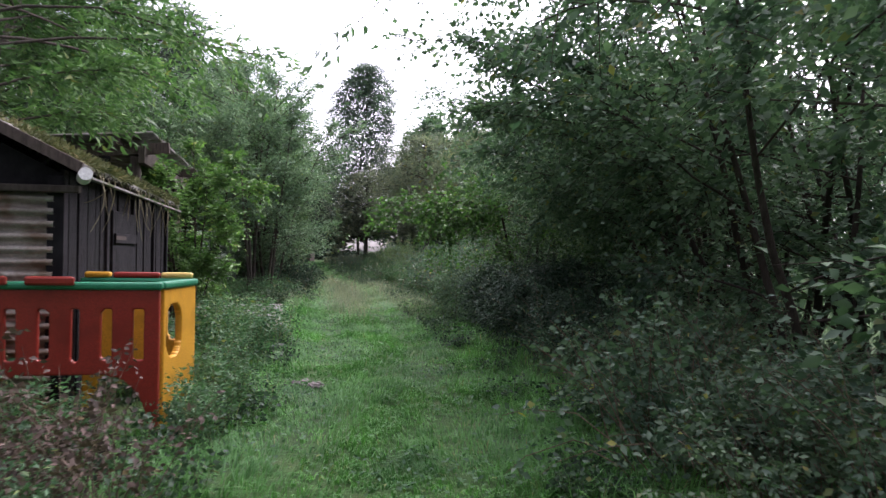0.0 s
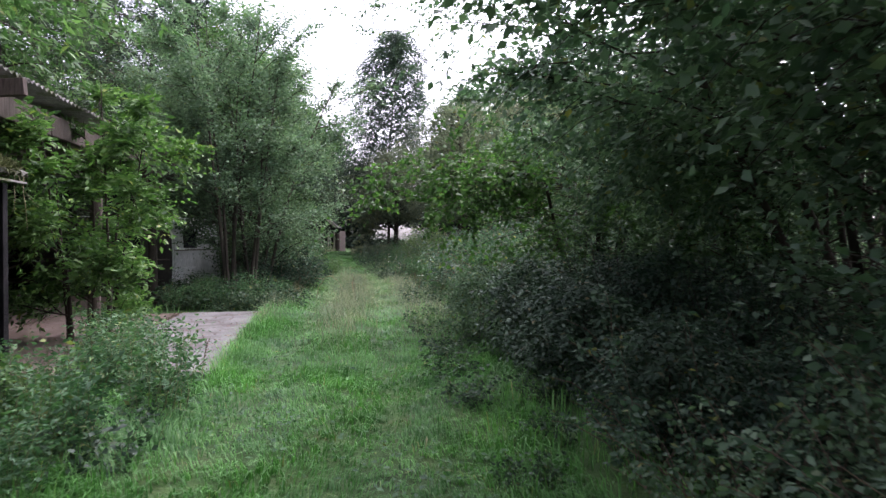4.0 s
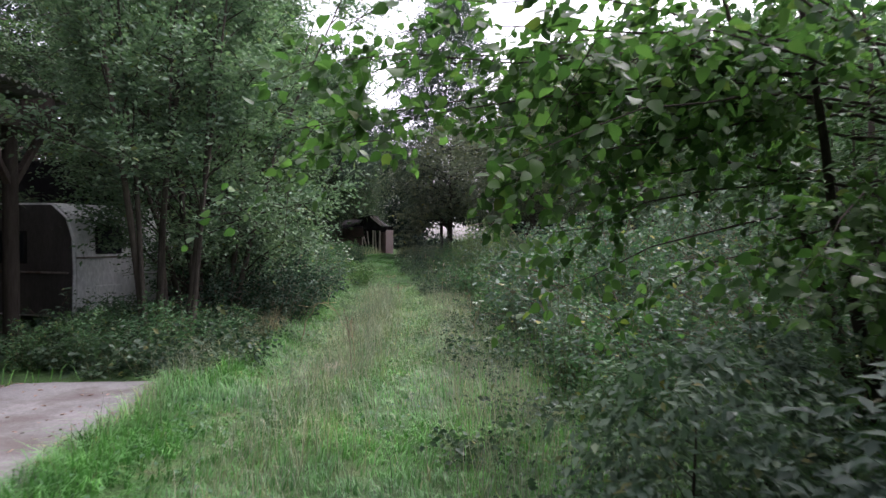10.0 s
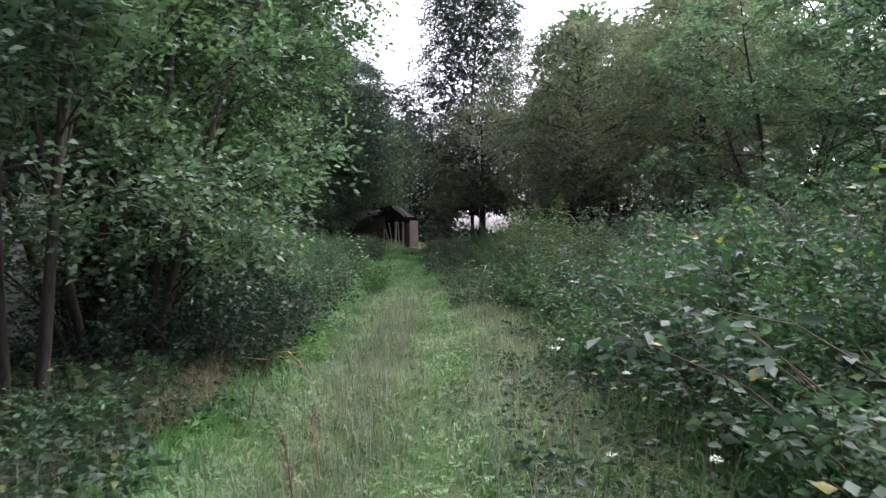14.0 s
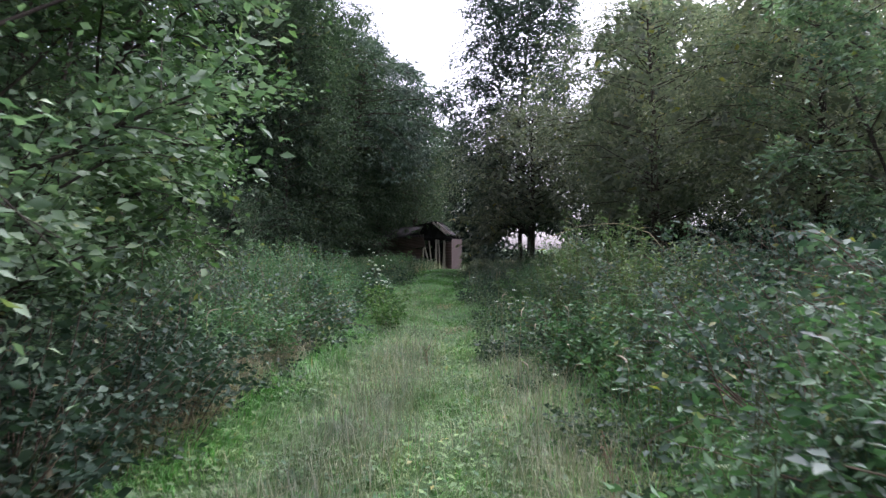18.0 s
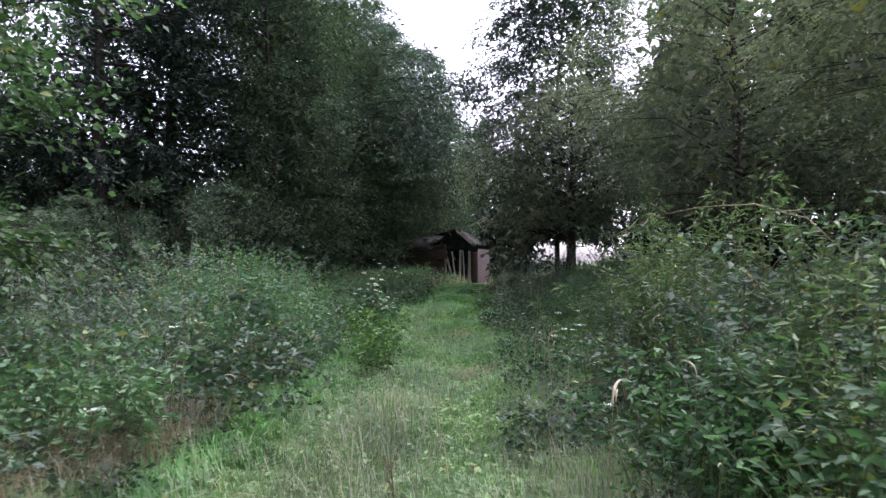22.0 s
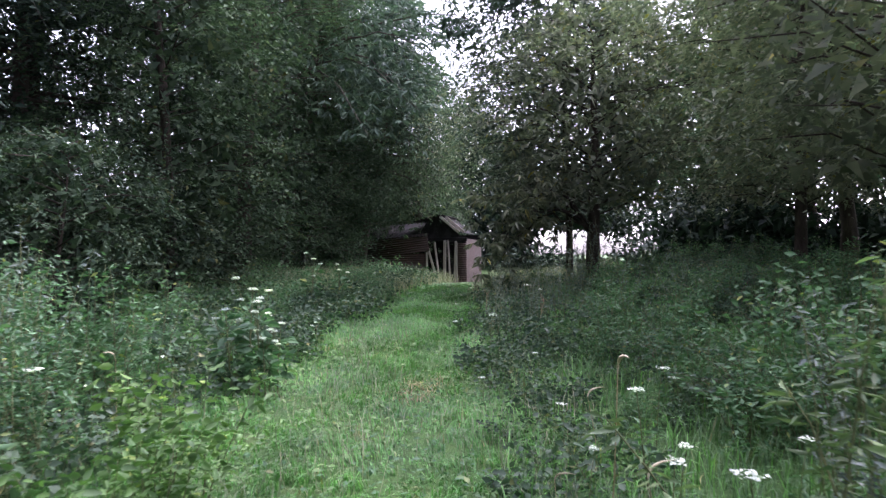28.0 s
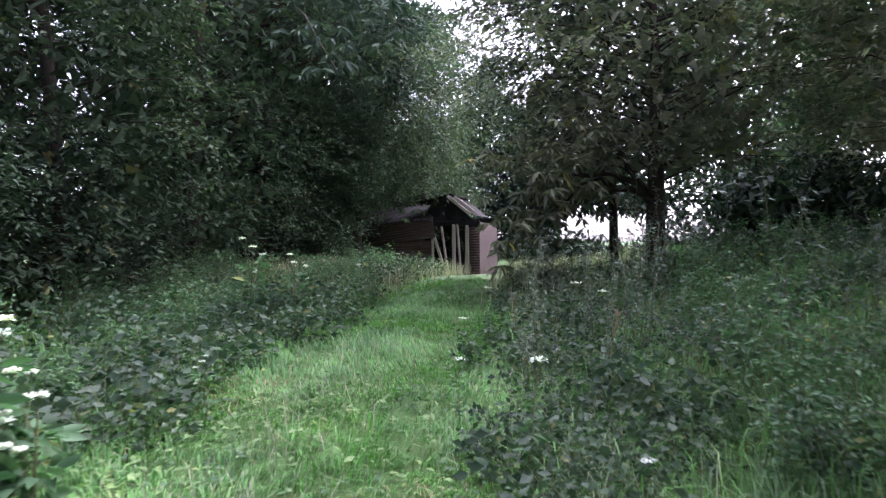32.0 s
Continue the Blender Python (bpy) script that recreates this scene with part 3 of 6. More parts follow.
    bmesh.ops.create_cone(bm, cap_ends=True, segments=20, radius1=0.055, radius2=0.055, depth=0.14)
    bmesh.ops.transform(bm, matrix=pose(0.02, -0.12, ez - 0.06, 78, 0, 20), verts=bm.verts)
    part("gutter_end", bm, M["white_plastic"], ob, "white plastic gutter end")
    part("gutter", boxed(0.0, 0.0, ez - 0.075, 0.05, L, ez - 0.055), M["roof_sheet"], ob)
    # moss and dead growth on the eave
    nr = np.random.default_rng(7)
    n = 9000
    along = nr.uniform(0.1, L, n)
    keep = np.sin(along * 2.3) + np.sin(along * 5.1 + 1) > nr.uniform(-1.9, 0.9, n)
    up = nr.exponential(0.3, n)
    pts = np.stack([-up * math.cos(slope), along, ez + 0.05 + up * math.sin(slope)], 1)[keep]
    ax = np.stack([nr.normal(0.25, 0.5, len(pts)), nr.normal(0, 0.5, len(pts)), nr.uniform(-0.5, 1.0, len(pts))], 1)
    v, t = leaf_arrays(nr, pts, ax, nr.uniform(0.04, 0.12, len(pts)), 0.2)
    part("moss", tri_mesh("moss", v, t, M["moss"]), None, ob, "dry brown moss and ivy on the eave")["kind"] = "stuff"
    # hanging dead creepers
    tb = Tubes()
    for k in range(26):
        yy = rng.uniform(0.2, L)
        tb.add(bend(nr, (0.02, yy, ez), (0, 0, -1), rng.uniform(0.15, 0.6), 5, 0, 0.15), np.linspace(0.006, 0.002, 5), 3)
    part("dead_creeper", tb.mesh("dead_creeper", M["dry"]), None, ob)


build_shed()


# ---- open pole barn ----
def build_barn():
    bx, by = yard(1.85, -2.5)
    m0 = pose(bx, by, 0.1, 0, 0, YAW)        # y along the front, x outward; far post at the origin
    ob = thing("pole_barn", m0, "dark open-fronted timber barn with corrugated roof", "barn")
    L, D, H = 7.6, 5.6, 2.95
    for yy in (0.0, -3.8, -7.55):
        tb = Tubes()
        nr = np.random.default_rng(int(10 - yy))
        tb.add(bend(nr, (0, yy, -0.3), (0.004, 0.0, 1), H + 0.3, 7, 0, 0.008), np.array([0.1, 0.098, 0.095, 0.093, 0.09, 0.088, 0.085]), 9)
        part("post", tb.mesh("barn_post", M["timber"]), None, ob, "round weathered timber post")
        part("post", boxed(-D, yy - 0.08, -0.3, -D + 0.16, yy + 0.08, H - 0.7, 0.01), M["dark_timber"], ob)
        part("rafter", boxed(-D, -0.05, -0.08, 0.5, 0.05, 0.1, 0.006, pose(0, yy, H + 0.12, 0, -4.5, 0)), M["dark_timber"], ob)
    part("front_beam", boxed(0.06, -L - 0.2, H - 0.12, 0.16, 1.4, H + 0.16, 0.01), M["timber"], ob, "wide pale weathered beam")
    part("brace", boxed(-0.04, -0.04, 0, 0.04, 0.04, 1.0, 0.005, pose(0, -0.05, H - 0.78, 45)), M["dark_timber"], ob)
    part("brace", boxed(-0.04, -0.04, 0, 0.04, 0.04, 1.0, 0.005, pose(0, 0.05, H - 0.78, -45)), M["dark_timber"], ob)
    for k in range(5):
        part("purlin", boxed(-D + 0.2 + k * 1.28, -L - 0.3, H + 0.16 - (4 - k) * 0.1, -D + 0.28 + k * 1.28, 1.6, H + 0.26 - (4 - k) * 0.1), M["dark_timber"], ob)
    for k in range(9):
        v, t = wave_sheet(1.02, D + 0.85, 0.146, 0.05)
        me = tri_mesh("barn_sheet", v, t, M["roof_sheet"], True)
        a = radians(4.5)
        part("roof_sheet", me, None, ob, "", frame_at((0.3, -L - 0.35 + k * 0.97, H + 0.36 + (k % 2) * 0.008), (0, 1, 0), (-math.sin(a), 0, math.cos(a))))
    for k in range(9, 13):
        v, t = wave_sheet(1.02, D - 1.85, 0.146, 0.05)
        part("roof_sheet", tri_mesh("barn_sheet", v, t, M["roof_sheet"], True), None, ob, "", frame_at((-2.4, -L - 0.35 + k * 0.97, H + 0.26 + (k % 2) * 0.008), (0, 1, 0), (-math.sin(a), 0, math.cos(a))))
    for a, b in (((-D, -L), (-D, 4.6)), ((-D, -L - 0.1), (-0.4, -L - 0.1)), ((-D, 4.6), (-0.6, 4.6))):
        m = boxed(min(a[0], b[0]) - 0.02, min(a[1], b[1]), 0, max(a[0], b[0]) + 0.02, max(a[1], b[1]) + 0.03, H - 0.02)
        part("wall", m, M["black_wood"], ob, "dark boarded wall")


build_barn()


# ---- old caravan ----
M["caravan_paint"] = surface("dirty_white_paint", [(0.3, (0.78, 0.78, 0.78)), (0.7, (0.86, 0.86, 0.86))], 3, 0.45, (1, 1, 0.4), 30, 0.15, 0.003, (2.0, (0.58, 0.59, 0.58)), 0.0, 0.03)
M["caravan_dark"] = surface("grimy_brown_paint", [(0.3, (0.05, 0.045, 0.042)), (0.7, (0.10, 0.09, 0.085))], 2, 0.6, (1, 1, 0.4), 30, 0.15, 0.003, None, 0.0, 0.03)


def glass_shade(nt, p):
    p.inputs["Base Color"].default_value = (0.03, 0.035, 0.04, 1)
    p.inputs["Specular IOR Level"].default_value = 0.6
    bump(nt, p, noise_of(nt, 8, 2), 0.05, 0.01)


M["dark_glass"] = material("dusty_window", glass_shade, 0.12)
M["rubber"] = surface("rubber", [(0.3, (0.02, 0.02, 0.02)), (0.7, (0.04, 0.04, 0.04))], 5, 0.8)


def build_caravan():
    m0 = pose(-6.9, 20.5, 0.12, 0, 0, YAW - 25)   # x toward the track, y along the end wall; body extends to -x
    ob = thing("caravan", m0, "old white caravan standing dusty under the barn", "caravan")
    prof = [(0.0, 0.35), (0.02, 1.0), (0.0, 1.5), (-0.12, 1.8), (-0.4, 2.0), (-3.6, 2.05), (-3.95, 1.85), (-4.1, 1.4), (-4.1, 0.35)]
    bm = bmesh.new()
    a = [bm.verts.new((x, 0, z)) for x, z in prof]
    b = [bm.verts.new((x, 1.98, z)) for x, z in prof]
    n = len(prof)
    for i in range(n):
        bm.faces.new((a[i], a[(i + 1) % n], b[(i + 1) % n], b[i]))
    bm.faces.new(a)
    bm.faces.new(b)
    bmesh.ops.recalc_face_normals(bm, faces=bm.faces)
    bmesh.ops.bevel(bm, geom=[e for e in bm.edges], offset=0.035, segments=2, affect="EDGES")
    part("body", bm, M["caravan_paint"], ob)
    bm = bmesh.new()
    face = bm.faces.new([bm.verts.new((-2.05 + (x + 2.05) * 0.975, -0.012, 1.2 + (z - 1.2) * 0.965)) for x, z in prof])
    made = bmesh.ops.extrude_face_region(bm, geom=[face])
    bmesh.ops.translate(bm, verts=[g for g in made["geom"] if isinstance(g, bmesh.types.BMVert)], vec=(0, 0.016, 0))
    bmesh.ops.recalc_face_normals(bm, faces=bm.faces)
    part("side_panel", bm, M["caravan_dark"], ob, "grimy brown side panel")
    part("trim_strip", boxed(0.005, 0.02, 1.2, 0.045, 1.96, 1.225, 0.005), M["grey_sheet"], ob)
    part("trim_strip", boxed(-3.9, -0.03, 0.98, -0.1, -0.012, 1.01, 0.005), M["grey_sheet"], ob)
    w = part("window", boxed(-0.02, 0.36, 1.26, 0.035, 0.84, 1.66, 0.02), M["rubber"], ob)
    part("pane", boxed(0.036, 0.4, 1.3, 0.042, 0.8, 1.62), M["dark_glass"], w)
    part("locker", boxed(-0.02, 0.34, 0.42, 0.032, 0.86, 0.8, 0.015), M["caravan_paint"], ob)
    for x in (-1.4, -2.9):
        w = part("window", boxed(x - 0.5, -0.035, 1.12, x + 0.5, -0.013, 1.6, 0.01), M["rubber"], ob)
        part("pane", boxed(x - 0.45, -0.042, 1.16, x + 0.45, -0.036, 1.56), M["dark_glass"], w)
    for y in (0.0, 1.8):
        bm = bmesh.new()
        bmesh.ops.create_cone(bm, cap_ends=True, segments=24, radius1=0.3, radius2=0.3, depth=0.17)
        bmesh.ops.transform(bm, matrix=pose(-2.1, y + 0.09, 0.28, 90), verts=bm.verts)
        part("wheel", bm, M["rubber"], ob)
    part("drawbar", boxed(-4.9, 0.92, 0.38, -4.0, 1.06, 0.46, 0.01), M["dark_timber"], ob)
    part("jack_stand", boxed(-0.35, 0.2, -0.05, -0.25, 0.3, 0.37), M["dark_timber"], ob)
    part("jack_stand", boxed(-0.35, 1.68, -0.05, -0.25, 1.78, 0.37), M["dark_timber"], ob)


build_caravan()


# ---- plastic play castle ----
def plastic(name, c):
    return surface(name, [(0.3, tuple(v * 0.86 for v in c)), (0.7, c)], 3, 0.42, None, 90, 0.08, 0.002, (3.0, tuple(v * 0.7 for v in c)), 0.0, 0.05)


M["red"] = plastic("faded_red_plastic", (0.29, 0.03, 0.018))
M["orange"] = plastic("yellow_plastic", (0.72, 0.36, 0.03))
M["cream"] = plastic("bleached_yellow_plastic", (0.75, 0.55, 0.16))
M["green_plastic"] = plastic("green_plastic", (0.02, 0.22, 0.11))


def panel(length, height, thick, holes, mat, name, parent, m, label="", arch=None):
    """Upright moulded panel (x along, z up) with rounded openings cut through, and an arch at its foot."""
    nx, nz = int(length / 0.02), int(height / 0.02)
    bm = bmesh.new()
    grid = {}

    def vert(i, k):
        if (i, k) not in grid:
            grid[(i, k)] = bm.verts.new((i * length / nx, 0, k * height / nz))
        return grid[(i, k)]

    for i in range(nx):
        for k in range(nz):
            x, z = (i + 0.5) * length / nx, (k + 0.5) * height / nz
            cut = False
            for hx, hz, hw, hh in holes:
                r = min(hw, hh) / 2
                qx, qz = max(abs(x - hx) - (hw / 2 - r), 0), max(abs(z - hz) - (hh / 2 - r), 0)
                cut |= qx * qx + qz * qz < r * r
            if arch:
                ax, aw, ah = arch
                e = abs(x - ax) / (aw / 2)
                cut |= e < 1 and z < ah * (1 - e ** 5) ** 0.5
            if not cut:
                bm.faces.new((vert(i, k), vert(i + 1, k), vert(i + 1, k + 1), vert(i, k + 1)))
    bmesh.ops.smooth_vert(bm, verts=[v for v in bm.verts if v.is_boundary], factor=0.5, use_axis_x=True, use_axis_z=True)
    e = bmesh.ops.extrude_face_region(bm, geom=list(bm.faces))
    bmesh.ops.translate(bm, verts=[g for g in e["geom"] if isinstance(g, bmesh.types.BMVert)], vec=(0, thick, 0))
    bmesh.ops.recalc_face_normals(bm, faces=bm.faces)
    rim = [ed for ed in bm.edges if len(ed.link_faces) == 2 and ed.calc_face_angle(0) > 0.9]
    bmesh.ops.bevel(bm, geom=rim, offset=0.006, segments=1, affect="EDGES")
    for f in bm.faces:
        f.smooth = True
    return part(name, bm, mat, parent, label, m)


def build_toy():
    x0, y0 = -2.27, 5.75
    z0 = gz(x0, y0) - 0.02
    ob = thing("play_castle", pose(x0, y0, z0), "red, yellow and green plastic play castle among weeds", "play castle")
    top = 1.2
    front = pose(0, 0, 0, 0, 0, 180 + 10)
    slots = [(0.16 + 0.235 * k, 0.84, 0.075, 0.42) for k in range(6)]
    panel(1.6, top, 0.06, slots, M["red"], "front_panel", ob, front, "red slotted panel with arched foot", (0.72, 1.28, 0.52))
    side = pose(0.0, 0.06, 0, 0, 0, 91)
    panel(0.78, top, 0.06, [(0.24, 0.84, 0.38, 0.46)], M["orange"], "side_panel", ob, side, "yellow panel with round porthole", (0.39, 0.5, 0.26))
    back = pose(-0.02, 0.86, 0, 0, 0, 180 + 6)
    panel(0.98, top, 0.06, [(0.16, 0.86, 0.16, 0.34)], M["orange"], "back_panel", ob, back, "", (0.5, 0.8, 0.4))
    for m, ln in ((front, 1.62), (side, 0.8), (back, 1.0)):
        part("rim", boxed(-0.02, -0.02, top - 0.005, ln, 0.085, top + 0.055, 0.02), M["green_plastic"], ob, "green rim", m)
    for k, (a, b, mt) in enumerate(((0.02, 0.3, "cream"), (0.31, 0.72, "red"), (0.74, 0.97, "orange"))):
        part("merlon", boxed(a, 0.0, top + 0.056, b, 0.07, top + 0.11, 0.02), M[mt], ob, "", back)
    for a, b in ((0.62, 0.98), (1.1, 1.5)):
        part("merlon", boxed(a, 0.09, top + 0.03, b, 0.13, top + 0.1, 0.018), M["red"], ob, "", front)
    return ob


build_toy()


# ---- old shed at the end of the track ----
M["red_iron"] = surface("rusty_red_iron", [(0.3, (0.036, 0.02, 0.019)), (0.7, (0.075, 0.041, 0.038))], 3, 0.7, (1, 1, 3), 40, 0.4, 0.006, (2.0, (0.05, 0.036, 0.032)), 0.0, 0.12)
M["pale_wood"] = surface("bleached_wood", [(0.3, (0.22, 0.19, 0.17)), (0.7, (0.42, 0.38, 0.34))], 6, 0.85, (5, 5, 0.6), 50, 0.6, 0.008)


def build_ruin():
    x0, y0 = -11.8, 52.0
    g = 0.45
    ob = thing("derelict_shed", pose(x0, y0, g, 0, 0, 4), "leaning derelict shed clad in rusty red corrugated iron", "shed")
    upright = Matrix(((0, 1, 0, 0), (0, 0, -1, 0), (1, 0, 0, 0), (0, 0, 0, 1)))

    def sheet(a, b, z, h, tilt=0.0, lean=0.0, y=0.0, label=""):
        v, t = wave_sheet(h, b - a, 0.075, 0.026)
        part("cladding_sheet", tri_mesh("cladding", v, t, M["red_iron"], True), None, ob, label, Matrix.Translation((a, y, z)) @ pose(0, 0, 0, lean, -tilt) @ upright)

    # front wall in two lengths, a loose sheet over it, a doorway, a short wall beyond
    sheet(-3.6, -1.5, -0.1, 1.3, 0.0, 0.0, 0.03)
    sheet(-1.55, 0.66, -0.1, 1.3)
    sheet(-1.7, 0.82, 1.0, 0.62, 6.5, 7.0, -0.12, "rusty sheet slipping from the eave")
    sheet(-3.8, -1.6, 0.98, 0.5, 1.0, 4.0, -0.06)
    sheet(1.74, 2.08, 0.0, 1.55, 0.0, 0.0, -0.02)
    part("corner_post", boxed(0.66, -0.05, -0.2, 0.72, 0.03, 1.25, 0.008), M["pale_wood"], ob, "bleached corner post")
    for x, tl, w, h in ((1.12, -16, 0.07, 1.55), (1.16, -7, 0.05, 1.6), (1.3, 1, 0.09, 1.65), (1.52, -3, 0.05, 1.65), (1.66, 2, 0.07, 1.62), (1.74, 0, 0.06, 1.55)):
        part("post", boxed(-w / 2, -0.05, -0.2, w / 2, 0.04, h, 0.01, pose(x, 0, 0, 0, tl)), M["pale_wood"], ob, "leaning bleached post")
    part("lintel", boxed(0.6, -0.04, 1.62, 2.1, 0.05, 1.74, 0.01), M["black_wood"], ob)
    part("back_wall", boxed(-3.7, 3.0, -0.1, 2.05, 3.06, 1.9), M["black_wood"], ob)
    part("end_wall", boxed(-3.72, 0.05, -0.1, -3.66, 3.0, 1.7), M["black_wood"], ob)
    part("end_wall", boxed(2.02, 0.05, -0.1, 2.07, 3.0, 1.7), M["red_iron"], ob)
    for k in range(5):
        v, t = wave_sheet(0.98, 2.4, 0.146, 0.05)
        part("roof_sheet", tri_mesh("ruin_sheet", v, t, M["black_wood"], True), None, ob, "", Matrix.Translation((-4.0 + k * 0.94, -0.35, 1.55 + 0.05 * k)) @ pose(0, 0, 0, 14, -3.0, 0))
    # steep little gable over the doorway, its boards bleached
    rise = math.degrees(math.atan2(0.45, 0.54))
    bm = bmesh.new()
    f = bm.faces.new([bm.verts.new(p) for p in ((0.3, 0.06, 1.72), (1.95, 0.06, 1.72), (1.2, 0.06, 2.42), (0.75, 0.06, 2.4))])
    e = bmesh.ops.extrude_face_region(bm, geom=[f])
    bmesh.ops.translate(bm, verts=[q for q in e["geom"] if isinstance(q, bmesh.types.BMVert)], vec=(0, 0.04, 0))
    bmesh.ops.recalc_face_normals(bm, faces=bm.faces)
    part("gable", bm, M["black_wood"], ob)
    for dx, dy in ((0.0, 0.0), (0.13, 0.3)):
        part("barge_board", boxed(0, -0.02, -0.045, 0.86, 0.02, 0.045, 0.006, pose(1.17 + dx, dy - 0.05, 2.47, 0, rise)), M["pale_wood"], ob, "bleached barge board")
    v, t = wave_sheet(0.95, 2.6, 0.146, 0.04)
    part("roof_sheet", tri_mesh("ruin_sheet", v, t, M["black_wood"], True), None, ob, "", pose(1.15, -0.05, 2.52, 0, rise))
    v, t = wave_sheet(1.1, 2.6, 0.146, 0.04)
    part("roof_sheet", tri_mesh("ruin_sheet", v, t, M["black_wood"], True), None, ob, "", pose(0.2, -0.05, 2.32, 0, -11))


build_ruin()


# ---- trees ----
def mass_meshes(name, seed, h, r, pads, leaf, bark, size=0.105, low=0.06, per=9, twigs=11, trunk_r=0.2, detail=-1):
    """Tree in full leaf to the ground: drooping pads of leaves one above another round a dim inside."""
    rng = np.random.default_rng(seed)
    trunk, boughs, chunks = Tubes(), Tubes(), []
    line = bend(rng, (0, 0, -0.2), (0.02, 0.01, 1), h * 0.94, 9, 0.1, 0.03)
    trunk.add(line, trunk_r * np.linspace(1, 0.15, 9), 8)

    def reach(u):
        u = max(0.0, (u - low) / (1 - low))
        return r * (0.62 + 0.38 * min(1.0, u * 3)) * math.sqrt(max(0.03, 1 - u ** 4))

    for k in range(pads):
        u = low + (0.985 - low) * (k + rng.uniform(0, 1)) / pads
        az = k * 2.39996 + rng.normal(0, 0.3)
        q = reach(u) * rng.uniform(0.72, 1.12) * (1 + 0.16 * math.sin(3 * az + 7 * u))
        out = np.array([math.cos(az), math.sin(az), 0.0])
        stem = line[min(8, int(u * 8))]
        c = np.array([stem[0], stem[1], u * h]) + out * q
        if k % 4 == 0:
            p0 = np.array([stem[0], stem[1], max(0.3, u * h - 0.15 * q)])
            boughs.add(np.array([p0, (p0 + c) / 2 + (0, 0, 0.12 * q), c]), np.array((0.018, 0.011, 0.004)) * min(1.0, r / 1.6) ** 2, 4)
        k_r = min(1.0, r / 1.6)
        st = c - out * rng.uniform(0.1, 0.75, (twigs, 1)) * k_r + rng.normal(0, 0.16, (twigs, 3)) * (k_r, k_r, 0.6 * k_r)
        wd = unit(out * 0.9 + rng.normal(0, 0.55, (twigs, 3)) * (1, 1, 0.35))
        chunks.append(sprays(rng, st, wd, rng.uniform(0.35, 0.85, twigs) * k_r, per, size, 0.5, 0.42, detail=detail, flat=2.2))
    n = int(2600 * h * r / 20)
    u = rng.uniform(low, 0.94, n)
    a = rng.uniform(0, 2 * np.pi, n)
    q = np.array([reach(x) for x in u]) * rng.uniform(0.3, 0.66, n)
    p = np.stack([q * np.cos(a), q * np.sin(a), u * h], 1)
    chunks.append(leaf_arrays(rng, p, rng.normal(0, 1, (n, 3)), rng.uniform(0.18, 0.3, n) * min(1.0, r / 1.6), 0.7, detail=-1))
    return [("trunk", trunk.mesh(name + "_trunk", bark)), ("branchwork", boughs.mesh(name + "_branchwork", bark)), ("crown", tri_mesh(name + "_crown", *join(chunks), leaf))]


def sallow(seed, h=6.4, r=2.6, stems=5):
    return tree_meshes("sallow", seed, h, r, stems, 40, 46, 9, 0.09, 0.6, M["sallow"], M["dark_bark"], 0.16, 0.06, 0.3, 0.45, 0.3, 0.62)


SALLOWS = [sallow(11), sallow(12, 6.8, 2.5, 6), sallow(13, 5.6, 2.7, 5)]
for k, (x, y, kind, turn, s) in enumerate((
        (4.2, 3.4, 0, 0, 1.0), (3.6, 6.4, 1, 40, 0.95), (5.2, 8.3, 2, 100, 1.1), (4.6, 9.6, 2, 200, 0.95), (4.6, 11.8, 0, 150, 1.05), (4.3, 13.2, 1, 290, 0.75),
        (6.6, 5.2, 1, 210, 1.15), (5.8, 15.4, 1, 75, 0.9))):
    stand("sallow_tree", SALLOWS[kind], x, y, "many-stemmed sallow tree in a dark dense thicket", "tree", "sallow thicket", turn, s)

OVER = tree_meshes("sallow", 14, 6.6, 2.6, 4, 44, 46, 9, 0.09, 0.6, M["sallow"], M["dark_bark"], 0.42, 0.06, 0.25, 0.45, 0.3, 0.62, bias=(-0.2, -0.05))
stand("sallow_tree", OVER, 4.2, 8.6, "sallow tree leaning over the track", "tree", "sallow thicket", 0, 1.0)
stand("sallow_tree", OVER, 4.0, 14.8, "sallow tree leaning over the track", "tree", "sallow thicket", 20, 0.8)
stand("sallow_tree", OVER, 4.1, 11.2, "sallow tree leaning over the track", "tree", "sallow thicket", 8, 0.92)
WILLOWS = [tree_meshes("willow", 21, 7.4, 2.1, 6, 60, 56, 9, 0.082, 0.5, M["willow"], M["bark"], 0.08, 0.055, 0.2, 0.8, 0.15, 0.6),
           tree_meshes("willow", 22, 6.6, 2.0, 5, 56, 56, 9, 0.082, 0.5, M["willow"], M["bark"], 0.1, 0.055, 0.22, 0.8, 0.15, 0.6)]
ALDER = tree_meshes("alder", 24, 7.0, 2.1, 5, 56, 50, 9, 0.085, 0.62, M["alder"], M["dark_bark"], 0.1, 0.06, 0.2, 0.6, 0.25, 0.6)
EDGE = tree_meshes("willow", 23, 7.0, 1.75, 6, 60, 56, 9, 0.082, 0.5, M["willow"], M["bark"], 0.3, 0.055, 0.11, 0.8, 0.12, 0.6)
for x, y, kind, turn, s in ((-5.1, 19.8, 0, 0, 0.95), (-5.3, 21.4, 1, 120, 1.0), (-6.3, 22.5, 0, 200, 1.0), (-7.6, 24.4, 0, 40, 1.05)):
    stand("willow_tree", WILLOWS[kind] if y > 21 else EDGE, x, y, "tall grey-green willow with many thin stems", "tree", "willow clump", turn, s)

for x, y, turn, s in ((-6.8, 23.5, 300, 0.95), (-7.2, 25.6, 60, 0.9)):
    stand("alder_tree", ALDER, x, y, "green alder with several dark stems", "tree", "alders", turn, s)

